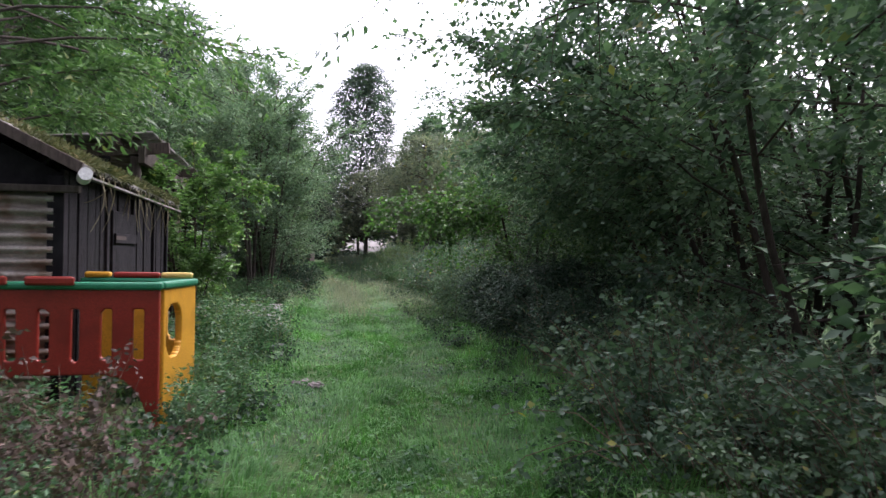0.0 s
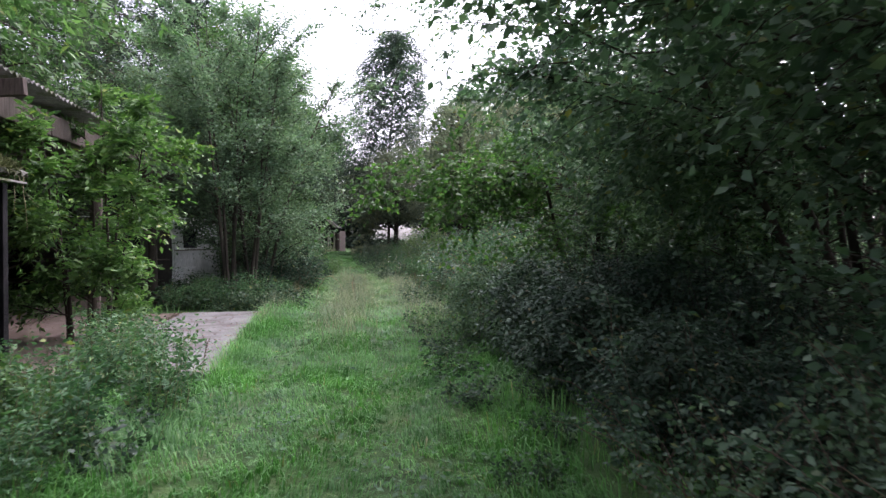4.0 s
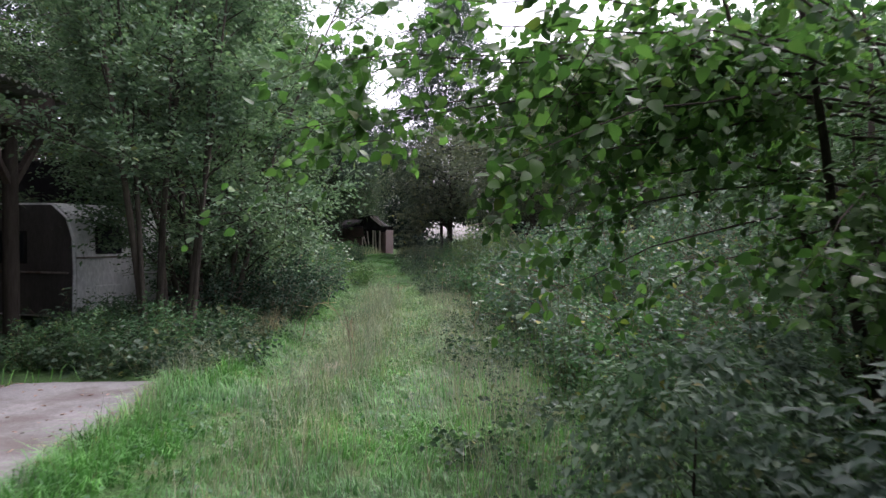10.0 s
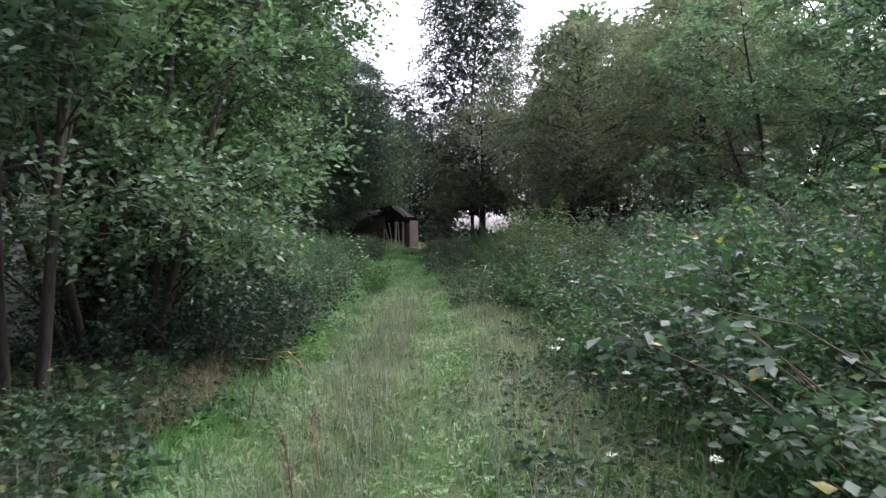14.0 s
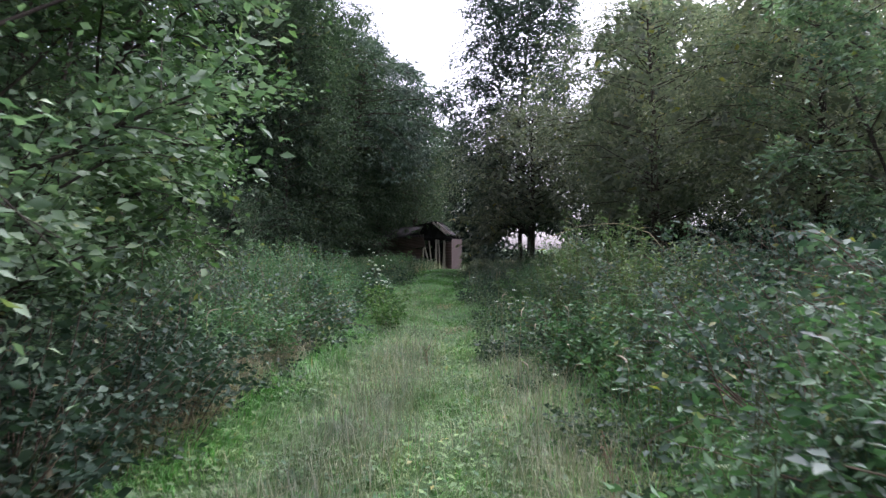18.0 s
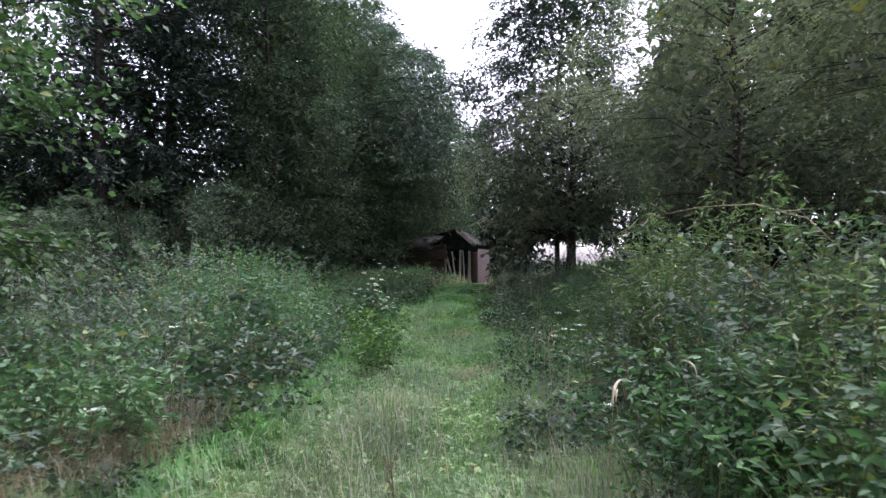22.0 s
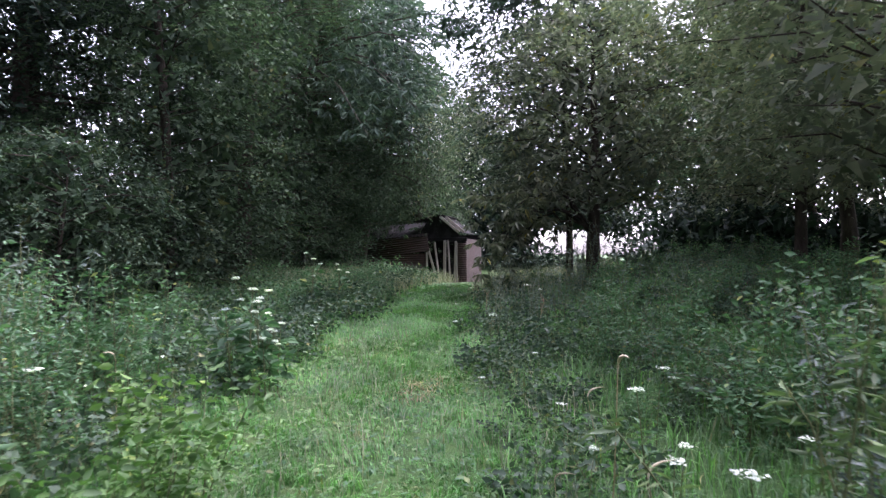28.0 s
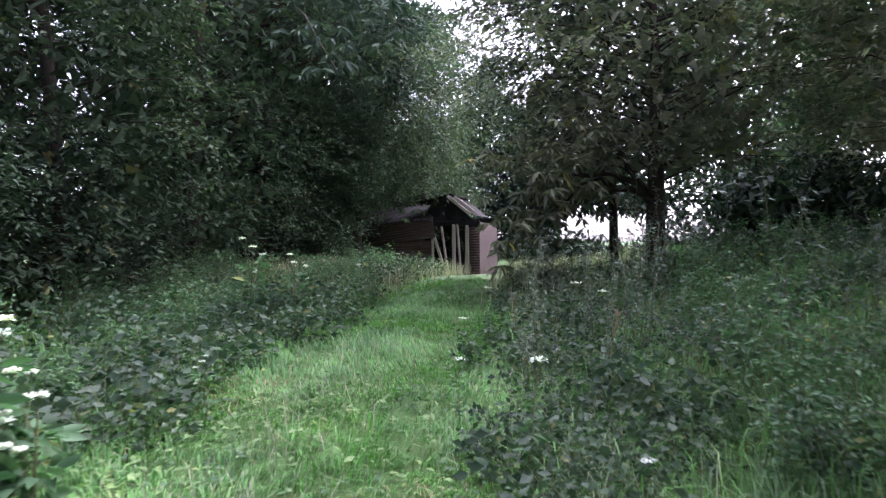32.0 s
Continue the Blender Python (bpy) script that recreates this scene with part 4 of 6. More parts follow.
ASH = tree_meshes("ash", 31, 9.5, 3.8, 2, 50, 46, 11, 0.16, 0.46, M["ash"], M["bark"], 0.42, 0.14, 0.2, 0.35, 0.35, 0.8, -1)
for x, y, turn, s, t in ((-7.0, 7.6, 0, 0.95, 0.95), (-9.6, 12.5, 130, 1.1, 1.05), (-12.0, 18.5, 220, 1.15, 1.05), (-10.4, 24.5, 300, 1.0, 1.0)):
    stand("ash_tree", ASH, x, y, "leafy ash tree with light green hanging foliage", "tree", "ash trees", turn, s, t)

ELDER = tree_meshes("elder", 41, 3.9, 0.85, 6, 52, 40, 9, 0.105, 0.42, M["elder"], M["dark_bark"], 0.12, 0.035, 0.1, 0.5, 0.3, 0.42, bias=(0.13, -0.16))
stand("elder_bush", ELDER, -4.95, 13.75, "bright green elder bush leaning out at the shed corner", "bush", "", 0, 1.0)

DARK = [tree_meshes("dark_tree", 51, 11.5, 3.4, 1, 62, 44, 13, 0.142, 0.5, M["dark"], M["dark_bark"], 0.05, 0.2, 0.1, 0.15, 0.5, 1.0, -1),
        tree_meshes("dark_tree", 52, 12.0, 3.1, 1, 72, 48, 12, 0.14, 0.5, M["conifer"], M["dark_bark"], 0.06, 0.2, 0.1, 0.1, 0.5, 0.95, -1, conic=True)]
TALL = tree_meshes("pine", 53, 13.0, 2.8, 1, 44, 42, 11, 0.155, 0.45, M["conifer"], M["dark_bark"], 0.3, 0.2, 0.1, 0.0, 0.5, 0.9, -1)
for x, y, turn, s in ((-14.9, 39.2, 0, 1.0), (-15.4, 37.2, 110, 1.05), (-17.2, 34.5, 230, 0.95), (-15.6, 31.6, 40, 1.0)):
    stand("pine_tree", TALL, x, y, "tall dark tree with a bare lower trunk", "tree", "dark wood edge", turn, s)
for x, y, kind, turn, s, t in ((-15.2, 46.6, 1, 200, 1.0, 1.1),
                               (-15.6, 50.4, 0, 290, 1.1, 1.05), (-15.5, 40.0, 1, 100, 1.2, 1.1), (-15.6, 57.0, 0, 150, 1.1, 1.05), (-10.8, 21.4, 0, 75, 0.9, 0.85), (-13.4, 27.8, 0, 250, 0.95, 0.95)):
    stand("hawthorn_tree" if kind == 0 else "cypress_tree", DARK[kind], x, y,
          "tall dark tree with dense drooping foliage" if kind == 0 else "tall dark conifer in the wood's edge", "tree", "dark wood edge", turn, s, t)

THORN = tree_meshes("thornbush", 55, 4.6, 2.0, 5, 50, 42, 12, 0.104, 0.5, M["dark"], M["dark_bark"], 0.02, 0.06, 0.3, 0.4, 0.4, 0.7, -1)
for x, y, turn, s in ((-14.0, 47.6, 290, 1.1), (-15.4, 53.0, 60, 1.2), (-10.8, 33.2, 150, 0.6), (-10.0, 29.6, 40, 0.55)):
    stand("thorn_bush", THORN, x, y, "dense dark thorn bush at the foot of the wood", "bush", "dark wood edge", turn, s)
CHESTNUT = mass_meshes("chestnut", 61, 12.6, 2.3, 330, M["chestnut"], M["dark_bark"], 0.18, 0.15, 9, 17, 0.09)
stand("chestnut_tree", CHESTNUT, -5.5, 46.0, "tall slender chestnut tree with blue-green leaves", "tree", "", 0, 1.0)
CHESTNUT_HIGH = tree_meshes("chestnut", 62, 10.5, 4.0, 1, 60, 36, 10, 0.27, 0.36, M["chestnut"], M["dark_bark"], 0.42, 0.22, 0.1, 0.2, 0.5, 0.9, -1)
DROOP = tree_meshes("droop", 63, 8.5, 3.0, 1, 52, 46, 11, 0.12, 0.5, M["dark"], M["dark_bark"], 0.44, 0.18, 0.1, 0.1, 0.8, 0.9, -1)
stand("hawthorn_tree", DROOP, -13.2, 51.2, "dark tree drooping over the shed roof", "tree", "dark wood edge", 0, 1.0)
stand("chestnut_tree", CHESTNUT_HIGH, -13.9, 46.8, "broad chestnut tree with long drooping leaves over the track", "tree", "", 140, 1.0)

PLUM = [mass_meshes("plum", 71, 5.6, 2.9, 260, M["plum"], M["dark_bark"], 0.09, 0.29, 10, 11, 0.16),
        mass_meshes("plum", 72, 6.4, 2.8, 330, M["plum"], M["dark_bark"], 0.09, 0.2, 10, 11, 0.12)]
stand("plum_tree", PLUM[0], -4.7, 43.0, "old plum tree with a dark trunk and spreading crown", "tree", "old orchard", 0, 1.0)
for x, y, turn, s in ((-0.8, 37.2, 0, 1.05), (1.8, 33.0, 80, 1.0), (2.6, 38.5, 160, 1.1), (-1.2, 41.6, 230, 0.95)):
    stand("plum_tree", PLUM[1], x, y, "overgrown plum tree with drooping twigs", "tree", "old orchard", turn, s)

GREY = tree_meshes("thorn", 81, 6.6, 2.8, 4, 48, 44, 10, 0.125, 0.6, M["willow"], M["bark"], 0.08, 0.08, 0.22, 0.5, 0.3, 0.7, -1)
for x, y, turn, s in ((3.0, 30.2, 190, 0.85), (4.8, 27.4, 0, 1.0), (4.6, 22.8, 100, 0.75), (6.2, 31.0, 200, 1.1), (7.2, 25.0, 50, 1.15), (4.8, 18.6, 260, 0.55), (7.4, 19.0, 310, 1.1)):
    stand("wild_cherry_tree", GREY, x, y, "grey-green scrub tree on the bramble bank", "tree", "scrub trees", turn, s)
FARTREE = tree_meshes("field_tree", 82, 8.5, 3.0, 1, 38, 30, 9, 0.3, 0.65, M["sallow"], M["dark_bark"], 0.3, 0.16, 0.1, 0.4, 0.3, 0.9, -1)
for x, y, turn, s in ((0.4, 45.4, 0, 1.12), (3.8, 43.6, 70, 1.15), (1.0, 52.0, 0, 1.0), (6.0, 48.0, 120, 1.1), (-1.8, 58.0, 60, 1.05), (10.0, 41.0, 240, 1.2), (4.5, 57.0, 80, 1.1), (10.5, 53.0, 190, 1.1)):
    stand("field_maple_tree", FARTREE, x, y, "dark tree in the far hedge", "tree", "far hedge", turn, s, 1.0)


MASS = [mass_meshes("mass", 151, 11.5, 2.1, 340, M["dark"], M["dark_bark"], 0.1, 0.03, 9, 15, 0.11, 0), mass_meshes("mass", 152, 11.0, 3.0, 420, M["dark"], M["dark_bark"])]
for x, y, kind, turn, s in ((-11.9, 39.7, 0, 0, 1.0), (-12.8, 43.4, 1, 120, 0.95), (-14.2, 47.4, 1, 250, 1.0), (-14.6, 51.5, 1, 30, 0.95), (-12.6, 55.5, 1, 200, 0.85)):
    stand("hawthorn_tree", MASS[kind], x, y, "tall dark hawthorn in dense leaf down to the ground", "tree", "dark wood edge", turn, s)
SCRUB = mass_meshes("scrub", 153, 3.4, 1.7, 130, M["dark"], M["dark_bark"], 0.1, 0.04, 9, 11, 0.06)
for x, y, turn, s in ((-11.6, 36.6, 0, 0.85), (-14.0, 35.6, 100, 0.7), (-16.8, 38.8, 40, 1.25), (-19.2, 38.6, 200, 1.35), (-17.2, 35.4, 290, 1.1), (-14.6, 38.4, 150, 1.1)):
    stand("thorn_bush", SCRUB, x, y, "dense dark thorn bush at the foot of the wood", "bush", "dark wood edge", turn, s)


def long_boughs(tree, seed, root, ends, leaf):
    """Boughs with rosettes of long drooping leaves."""
    rng = np.random.default_rng(seed)
    back = np.array(tree.matrix_basis.inverted())
    tb, chunks = Tubes(), []
    for x, y, z, rise in ends:
        f = np.linspace(0, 1, 9)[:, None]
        line = np.array(root) * (1 - f) + np.array([x, y, z]) * f + np.array([0, 0, rise]) * f * (1 - f) * 4 + rng.normal(0, 0.04, (9, 3))
        line = line @ back[:3, :3].T + back[:3, 3]
        tb.add(line, np.linspace(0.035, 0.006, 9), 5)
        m = 34
        q = rng.uniform(0.35, 1, m) ** 0.7 * 7.99
        i = q.astype(int)
        st = line[i] + (line[i + 1] - line[i]) * (q - i)[:, None] + rng.normal(0, 0.22, (m, 3))
        pos = np.repeat(st, 8, 0)
        ax = rng.normal(0, 1, (m * 8, 3)) * (1, 1, 0.3) - (0, 0, 0.55)
        chunks.append(leaf_arrays(rng, pos, ax, rng.uniform(0.13, 0.24, m * 8), 0.3, detail=1, flat=1.0))
    part("branchwork", tb.mesh("long_bough", M["dark_bark"]), None, tree)["kind"] = "stuff"
    part("crown", tri_mesh("long_bough_leaf", *join(chunks), leaf), None, tree)["kind"] = "stuff"


def standing(name, x, y):
    return next(o for o in scene.objects if o.name.startswith(name) and abs(o.matrix_basis.translation.x - x) + abs(o.matrix_basis.translation.y - y) < 0.2)


long_boughs(standing("chestnut_tree", -13.9, 46.8), 164, (-13.4, 46.6, 6.2),
            ((-7.5, 40.7, 4.1, 1.0), (-8.9, 44.2, 6.1, 0.8), (-7.9, 41.3, 4.6, 1.0), (-7.7, 41.5, 5.6, 0.8), (-8.6, 42.0, 5.0, 0.8), (-7.0, 43.5, 6.6, 0.9), (-8.4, 40.6, 3.7, 0.9), (-9.2, 42.6, 4.2, 0.7)), M["chestnut"])
long_boughs(standing("hawthorn_tree", -13.2, 51.2), 166, (-13.2, 51.2, 4.6),
            ((-12.4, 50.9, 2.35, 0.3), (-11.6, 51.0, 2.55, 0.4), (-13.4, 50.6, 2.1, 0.2), (-11.9, 51.2, 3.0, 0.4), (-11.1, 51.4, 3.2, 0.4), (-12.8, 50.8, 2.7, 0.3), (-12.0, 51.5, 3.6, 0.4)), M["dark"])
long_boughs(standing("plum_tree", -4.7, 43.0), 165, (-4.75, 43.0, 2.1),
            ((-6.5, 41.5, 1.2, 0.6), (-7.0, 41.8, 2.4, 0.5), (-6.2, 41.4, 1.8, 0.5), (-5.8, 41.2, 2.4, 0.5), (-6.8, 42.4, 1.6, 0.6), (-6.1, 42.6, 2.9, 0.4)), M["plum"])


# ---- woods that close the view, and unseen ones that block light ----
def build_wood(name, x0, y0, x1, y1, h0, h1, n, thick, seed):
    rng = np.random.default_rng(seed)
    f = rng.uniform(0, 1, n)
    ln = math.hypot(x1 - x0, y1 - y0)
    top = h1 * (0.78 + 0.14 * np.sin(f * ln * 0.9) + 0.08 * np.sin(f * ln * 2.3 + 1))
    z = h0 + (top - h0) * rng.uniform(0, 1, n) ** 0.85
    off = rng.normal(0, thick, n) * (0.4 + 0.6 * np.abs(np.sin(f * ln * 0.55)))
    nx, ny = -(y1 - y0) / ln, (x1 - x0) / ln
    p = np.stack([x0 + (x1 - x0) * f + nx * off, y0 + (y1 - y0) * f + ny * off, z], 1)
    p += rng.normal(0, 0.25, p.shape)
    ax = rng.normal(0, 1, (n, 3)) - (0, 0, 0.4)
    v, t = leaf_arrays(rng, p, ax, rng.uniform(0.3, 0.5, n), 0.6, detail=-1)
    tagged(new(name, tri_mesh(name, v, t, M["conifer"])), "dark closed wall of distant woodland foliage", "woodland", kind="stuff")


build_wood("woodland_edge", -17, 4, -20, 60, 2.0, 10, 18000, 1.6, 301)
build_wood("woodland_edge", -17.5, 4, -19.5, 60, 0.2, 4.6, 20000, 0.9, 307)
# Next two: unseen foliage added behind the start to cut light from the back.
build_wood("woodland_edge", -14, -4.0, 14, -4.0, 0.2, 8, 20000, 0.9, 308)
build_wood("woodland_edge", -17, 4, -14, -4, 0.2, 8, 7000, 0.9, 309)
build_wood("woodland_edge", -20, 60, -10, 66, 0.3, 10, 26000, 1.4, 302)
build_wood("woodland_edge", -10, 66, -5.5, 65, 3.0, 6, 5000, 1.4, 303)
build_wood("woodland_edge", -5.5, 65, 22, 54, 0.3, 10, 30000, 1.6, 305)
build_wood("hedge", -10.5, 61, -3, 59.5, 0.2, 1.7, 3000, 0.3, 310)
build_wood("hedge", -3.2, 53, 13, 44, 0.3, 3.6, 17000, 0.7, 306)
build_wood("woodland_edge", 14, -2, 17, 58, 0.2, 9, 30000, 1.5, 304)



# ---- hazel with boughs across the track ----
def build_hazel():
    rng = np.random.default_rng(91)
    x0, y0 = 2.0, 16.4
    z0 = gz(x0, y0)
    ob = thing("hazel_tree", pose(x0, y0, z0), "hazel tree with broad green leaves reaching over the track", "tree")
    for k in range(5):
        tb = Tubes()
        a = 1.3 * k
        tb.add(bend(rng, (0.12 * math.cos(a), 0.12 * math.sin(a), -0.2), (0.25 * math.cos(a) - 0.12, 0.25 * math.sin(a) - 0.08, 1), 3.3, 9, 0.05, 0.05), np.linspace(0.05, 0.012, 9), 7)
        part("trunk", tb.mesh("hazel_trunk", M["dark_bark"]), None, ob)
    boughs, chunks = Tubes(), []
    # start height, end (from the base), droop
    for hz, ex, ey, ez, n in ((1.9, -2.5, -0.9, 1.75, 30), (1.8, -2.38, -0.8, 1.5, 28), (1.5, -2.3, -0.9, 1.15, 26), (1.9, -2.2, -0.7, 1.9, 28), (2.1, -3.2, -1.8, 1.62, 30), (2.1, -3.1, -1.7, 1.95, 34), (2.1, -3.3, -1.5, 2.2, 34), (1.9, -2.6, -1.4, 1.35, 40), (2.0, -2.75, -1.3, 1.7, 40), (2.2, -2.3, -1.2, 2.0, 30), (2.0, -2.5, -1.9, 1.5, 36), (1.9, -3.6, -1.6, 1.7, 40), (1.9, -3.3, -1.4, 2.1, 34), (2.0, -3.9, -1.3, 1.5, 36), (2.1, -3.4, -2.0, 1.9, 34), (2.2, -2.9, -2.3, 2.1, 34), (2.0, -2.2, -2.6, 1.9, 34), (1.8, -2.65, -0.95, 1.6, 32), (1.5, -2.6, -0.9, 1.25, 24), (1.3, -2.3, -0.8, 0.8, 12), (2.3, -2.4, -2.0, 2.75, 30), (1.2, -1.7, -0.4, 0.7, 26),
                              (2.0, -1.6, -2.6, 2.3, 30), (2.4, -1.8, 0.6, 2.6, 28), (1.4, -1.3, -2.2, 1.0, 28),
                              (2.4, -1.4, -0.4, 2.8, 26), (1.6, 0.2, -2.4, 1.4, 26), (1.1, -0.8, -1.6, 0.8, 26)):
        p0, p2 = np.array([0, 0, hz]), np.array([ex, ey, ez])
        p1 = (p0 + p2) / 2 + np.array([0, 0, 0.35])
        f = np.linspace(0, 1, 8)[:, None]
        line = p0 * (1 - f) ** 2 + 2 * p1 * f * (1 - f) + p2 * f * f + rng.normal(0, 0.03, (8, 3))
        boughs.add(line, np.linspace(0.012, 0.0016, 8), 5)
        q = rng.uniform(0.25, 1.0, n) * 6.99
        i = q.astype(int)
        fr = (q - i)[:, None]
        st = line[i] * (1 - fr) + line[i + 1] * fr
        wd = unit(line[i + 1] - line[i]) * 0.6 + rng.normal(0, 0.6, (n, 3))
        ln = rng.uniform(0.2, 0.5, n)
        chunks.append(sprays(rng, st, wd, ln, 9, 0.074, 0.72, 0.45, detail=2))
        for s0, w0, l0 in list(zip(st, unit(wd), ln))[::3]:
            end = s0 + w0 * l0 * 0.8 - (0, 0, 0.3 * l0)
            if not -3.2 < end[0] < -2.3:
                boughs.add(np.array([s0, end]), (0.0028, 0.0015), 3)
    kept = []
    for v, t in chunks:
        c = v.reshape(-1, 21, 3).mean(1)
        ok = (c[:, 0] > -2.74) | (c[:, 2] > 1.5) | ((c[:, 0] < -3.4) & (c[:, 1] < -1.4))
        ok &= ~((c[:, 0] > -3.0) & (c[:, 0] < -2.6) & (c[:, 2] < 1.7))          # the way past stays free below head height
        v = v.reshape(-1, 21, 3)[ok].reshape(-1, 3)
        kept.append((v, t[: len(v) // 21 * 24]))
    v, t = join(kept)
    part("branchwork", boughs.mesh("hazel_branchwork", M["dark_bark"]), None, ob)
    part("crown", tri_mesh("hazel_crown", v, t, M["hazel"]), None, ob)["kind"] = "stuff"


build_hazel()

# ---- bushes and weeds ----
BRAMBLE = [shrub_meshes("bramble", 100 + k, 1.15, 0.8, 30, 12, 0.066, 0.58, M["bramble"], M["cane"], 1.0, 4, 0.6) for k in range(3)]
NETTLE = [shrub_meshes("nettle", 110 + k, 0.9, 0.55, 24, 20, 0.074, 0.42, M["nettle"], M["stem"], 0.25, 2, 0.6) for k in range(3)]
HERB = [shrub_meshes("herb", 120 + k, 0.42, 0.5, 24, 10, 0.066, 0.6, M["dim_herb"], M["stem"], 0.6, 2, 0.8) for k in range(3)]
# UNDER is NEAR's shrub with the shade-darkened leaf.
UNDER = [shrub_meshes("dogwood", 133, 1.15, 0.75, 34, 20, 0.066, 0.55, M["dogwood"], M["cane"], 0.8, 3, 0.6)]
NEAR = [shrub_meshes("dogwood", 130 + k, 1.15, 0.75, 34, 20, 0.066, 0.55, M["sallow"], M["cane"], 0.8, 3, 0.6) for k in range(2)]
STALK = [shrub_meshes("goldenrod", 140 + k, 1.45, 0.28, 12, 60, 0.075, 0.24, M["yellow_herb"], M["stem"], 0.18, 1, 0.7) for k in range(2)]

# Young sallow also takes the leaf darkened for shade.
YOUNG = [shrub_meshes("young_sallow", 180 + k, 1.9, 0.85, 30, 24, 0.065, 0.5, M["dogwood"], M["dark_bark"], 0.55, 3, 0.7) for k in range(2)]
PALE = [mass_meshes("pale_sallow", 190, 1.35, 0.62, 60, M["sallow"], M["dark_bark"], 0.07, 0.06, 8, 9, 0.02, 0)]
SHOOT = [shrub_meshes("shoot", 170, 0.85, 0.35, 14, 16, 0.075, 0.5, M["elder"], M["stem"], 0.4, 3, 0.7, 1)]
SAPLING = [shrub_meshes("sapling", 150, 1.5, 0.75, 26, 28, 0.07, 0.45, M["willow"], M["bark"], 0.5, 3, 0.6)]
MUGWORT = [shrub_meshes("mugwort", 160 + k, 1.35, 0.2, 6, 60, 0.05, 0.3, M["mugwort"], M["stem"], 0.12, 1, 0.7) for k in range(2)]


def scatter(name, kinds, label, category, group, spots, seed, smin=0.8, smax=1.2, tall=1.0):
    rng = random.Random(seed)
    for x, y in spots:
        stand(name, rng.choice(kinds), x, y, label, category, group, rng.uniform(0, 360), rng.uniform(smin, smax), tall * rng.uniform(0.85, 1.15), 0.03)


def spots(seed, n, y0, y1, d0, d1, apart=0.45):
    """Places between two distances from the track's middle, not too close together."""
    rng = random.Random(seed)
    out = []
    for _ in range(n * 12):
        if len(out) >= n:
            break
        y = rng.uniform(y0, y1)
        x = float(track_x(y)) + rng.uniform(d0, d1)
        if in_yard(x, y, 0.3) or (x + 2.9) ** 2 / 0.5 + (y - 6) ** 2 / 0.5 < 1:
            continue
        if all((x - a) ** 2 + (y - b) ** 2 > apart ** 2 for a, b in out):
            out.append((x, y))
    return out


scatter("dogwood_bush", NEAR, "dark leafy dogwood bush at the foot of the thicket", "bush", "thicket edge", spots(1, 15, 2.2, 8.4, 2.3, 4.0, 0.7), 1, 0.7, 1.05)
scatter("sallow_shrub", YOUNG, "dense young sallow shrub at the track edge, leaf colour darkened for shade", "bush", "thicket edge", spots(33, 12, 9.0, 14.6, 3.0, 4.8, 0.7), 33, 0.5, 0.8)
scatter("sallow_shrub", PALE, "grey-green sallow shrub drooping over the track edge", "bush", "thicket edge", [(0.25, 14.0), (0.85, 15.1)], 34, 0.6, 0.75)
# Rounded bushes whose deep shade is painted in by the darkened leaf.
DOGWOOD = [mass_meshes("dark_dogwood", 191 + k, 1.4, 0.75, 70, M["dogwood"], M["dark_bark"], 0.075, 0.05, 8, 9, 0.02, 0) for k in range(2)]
scatter("dogwood_bush", DOGWOOD, "rounded dogwood bush, deep shade put into its leaf colour", "bush", "thicket edge", [(1.2, 12.3), (1.3, 11.2), (1.9, 12.9), (2.1, 11.8), (1.9, 10.5), (2.6, 13.0), (1.6, 13.6), (2.4, 14.2), (2.7, 11.0), (1.7, 9.6), (2.2, 8.8), (1.05, 13.0)], 38, 0.6, 1.0)
HAZEL_BUSH = [mass_meshes("hazel_bush", 193, 3.6, 1.35, 150, M["alder"], M["dark_bark"], 0.09, 0.05, 9, 10, 0.05, 0)]
scatter("hazel_bush", HAZEL_BUSH, "dense green hazel bush beside the track", "bush", "hazels", [(2.5, 15.7), (3.4, 13.6)], 39, 0.85, 1.0)
scatter("dogwood_bush", UNDER, "low dogwood under the thicket, shade put into its leaf colour", "bush", "thicket edge", spots(30, 20, 7.6, 12.0, 2.5, 4.4, 0.5), 30, 0.4, 0.65)
scatter("bramble_bush", BRAMBLE, "low dark bramble under the sallow thicket", "bush", "brambles", spots(2, 14, 2.0, 14, 2.0, 4.8, 0.8), 2, 0.6, 0.95)
scatter("nettle_clump", NETTLE, "green nettles beside the play castle", "weed", "nettles", spots(3, 18, 3.0, 11.4, -3.2, -1.35, 0.5), 3, 0.45, 0.8)
RUSSET = [shrub_meshes("russet", 195, 0.9, 0.5, 20, 12, 0.06, 0.55, M["russet"], M["cane"], 0.7, 3, 0.6)]
scatter("bramble_bush", RUSSET, "withered russet bramble before the play castle", "bush", "brambles", [(-2.2, 3.5), (-2.6, 3.9), (-2.9, 3.6), (-1.9, 3.9), (-2.4, 4.4)], 36, 0.7, 1.0)
scatter("herb_clump", HERB, "low leafy weeds along the track edge", "weed", "verge weeds", spots(4, 26, 2.4, 11.3, -2.7, -1.2, 0.4), 4, 0.6, 1.0)
scatter("herb_clump", HERB, "low leafy weeds along the track edge", "weed", "verge weeds", spots(5, 22, 2.4, 16, 1.25, 2.2, 0.4), 5, 0.45, 0.85)
scatter("nettle_clump", NETTLE, "nettles growing up before the play castle", "weed", "nettles", [(-3.3, 4.7), (-2.75, 4.85), (-3.8, 4.9), (-4.3, 5.0), (-3.0, 4.4)], 51, 0.55, 0.75)
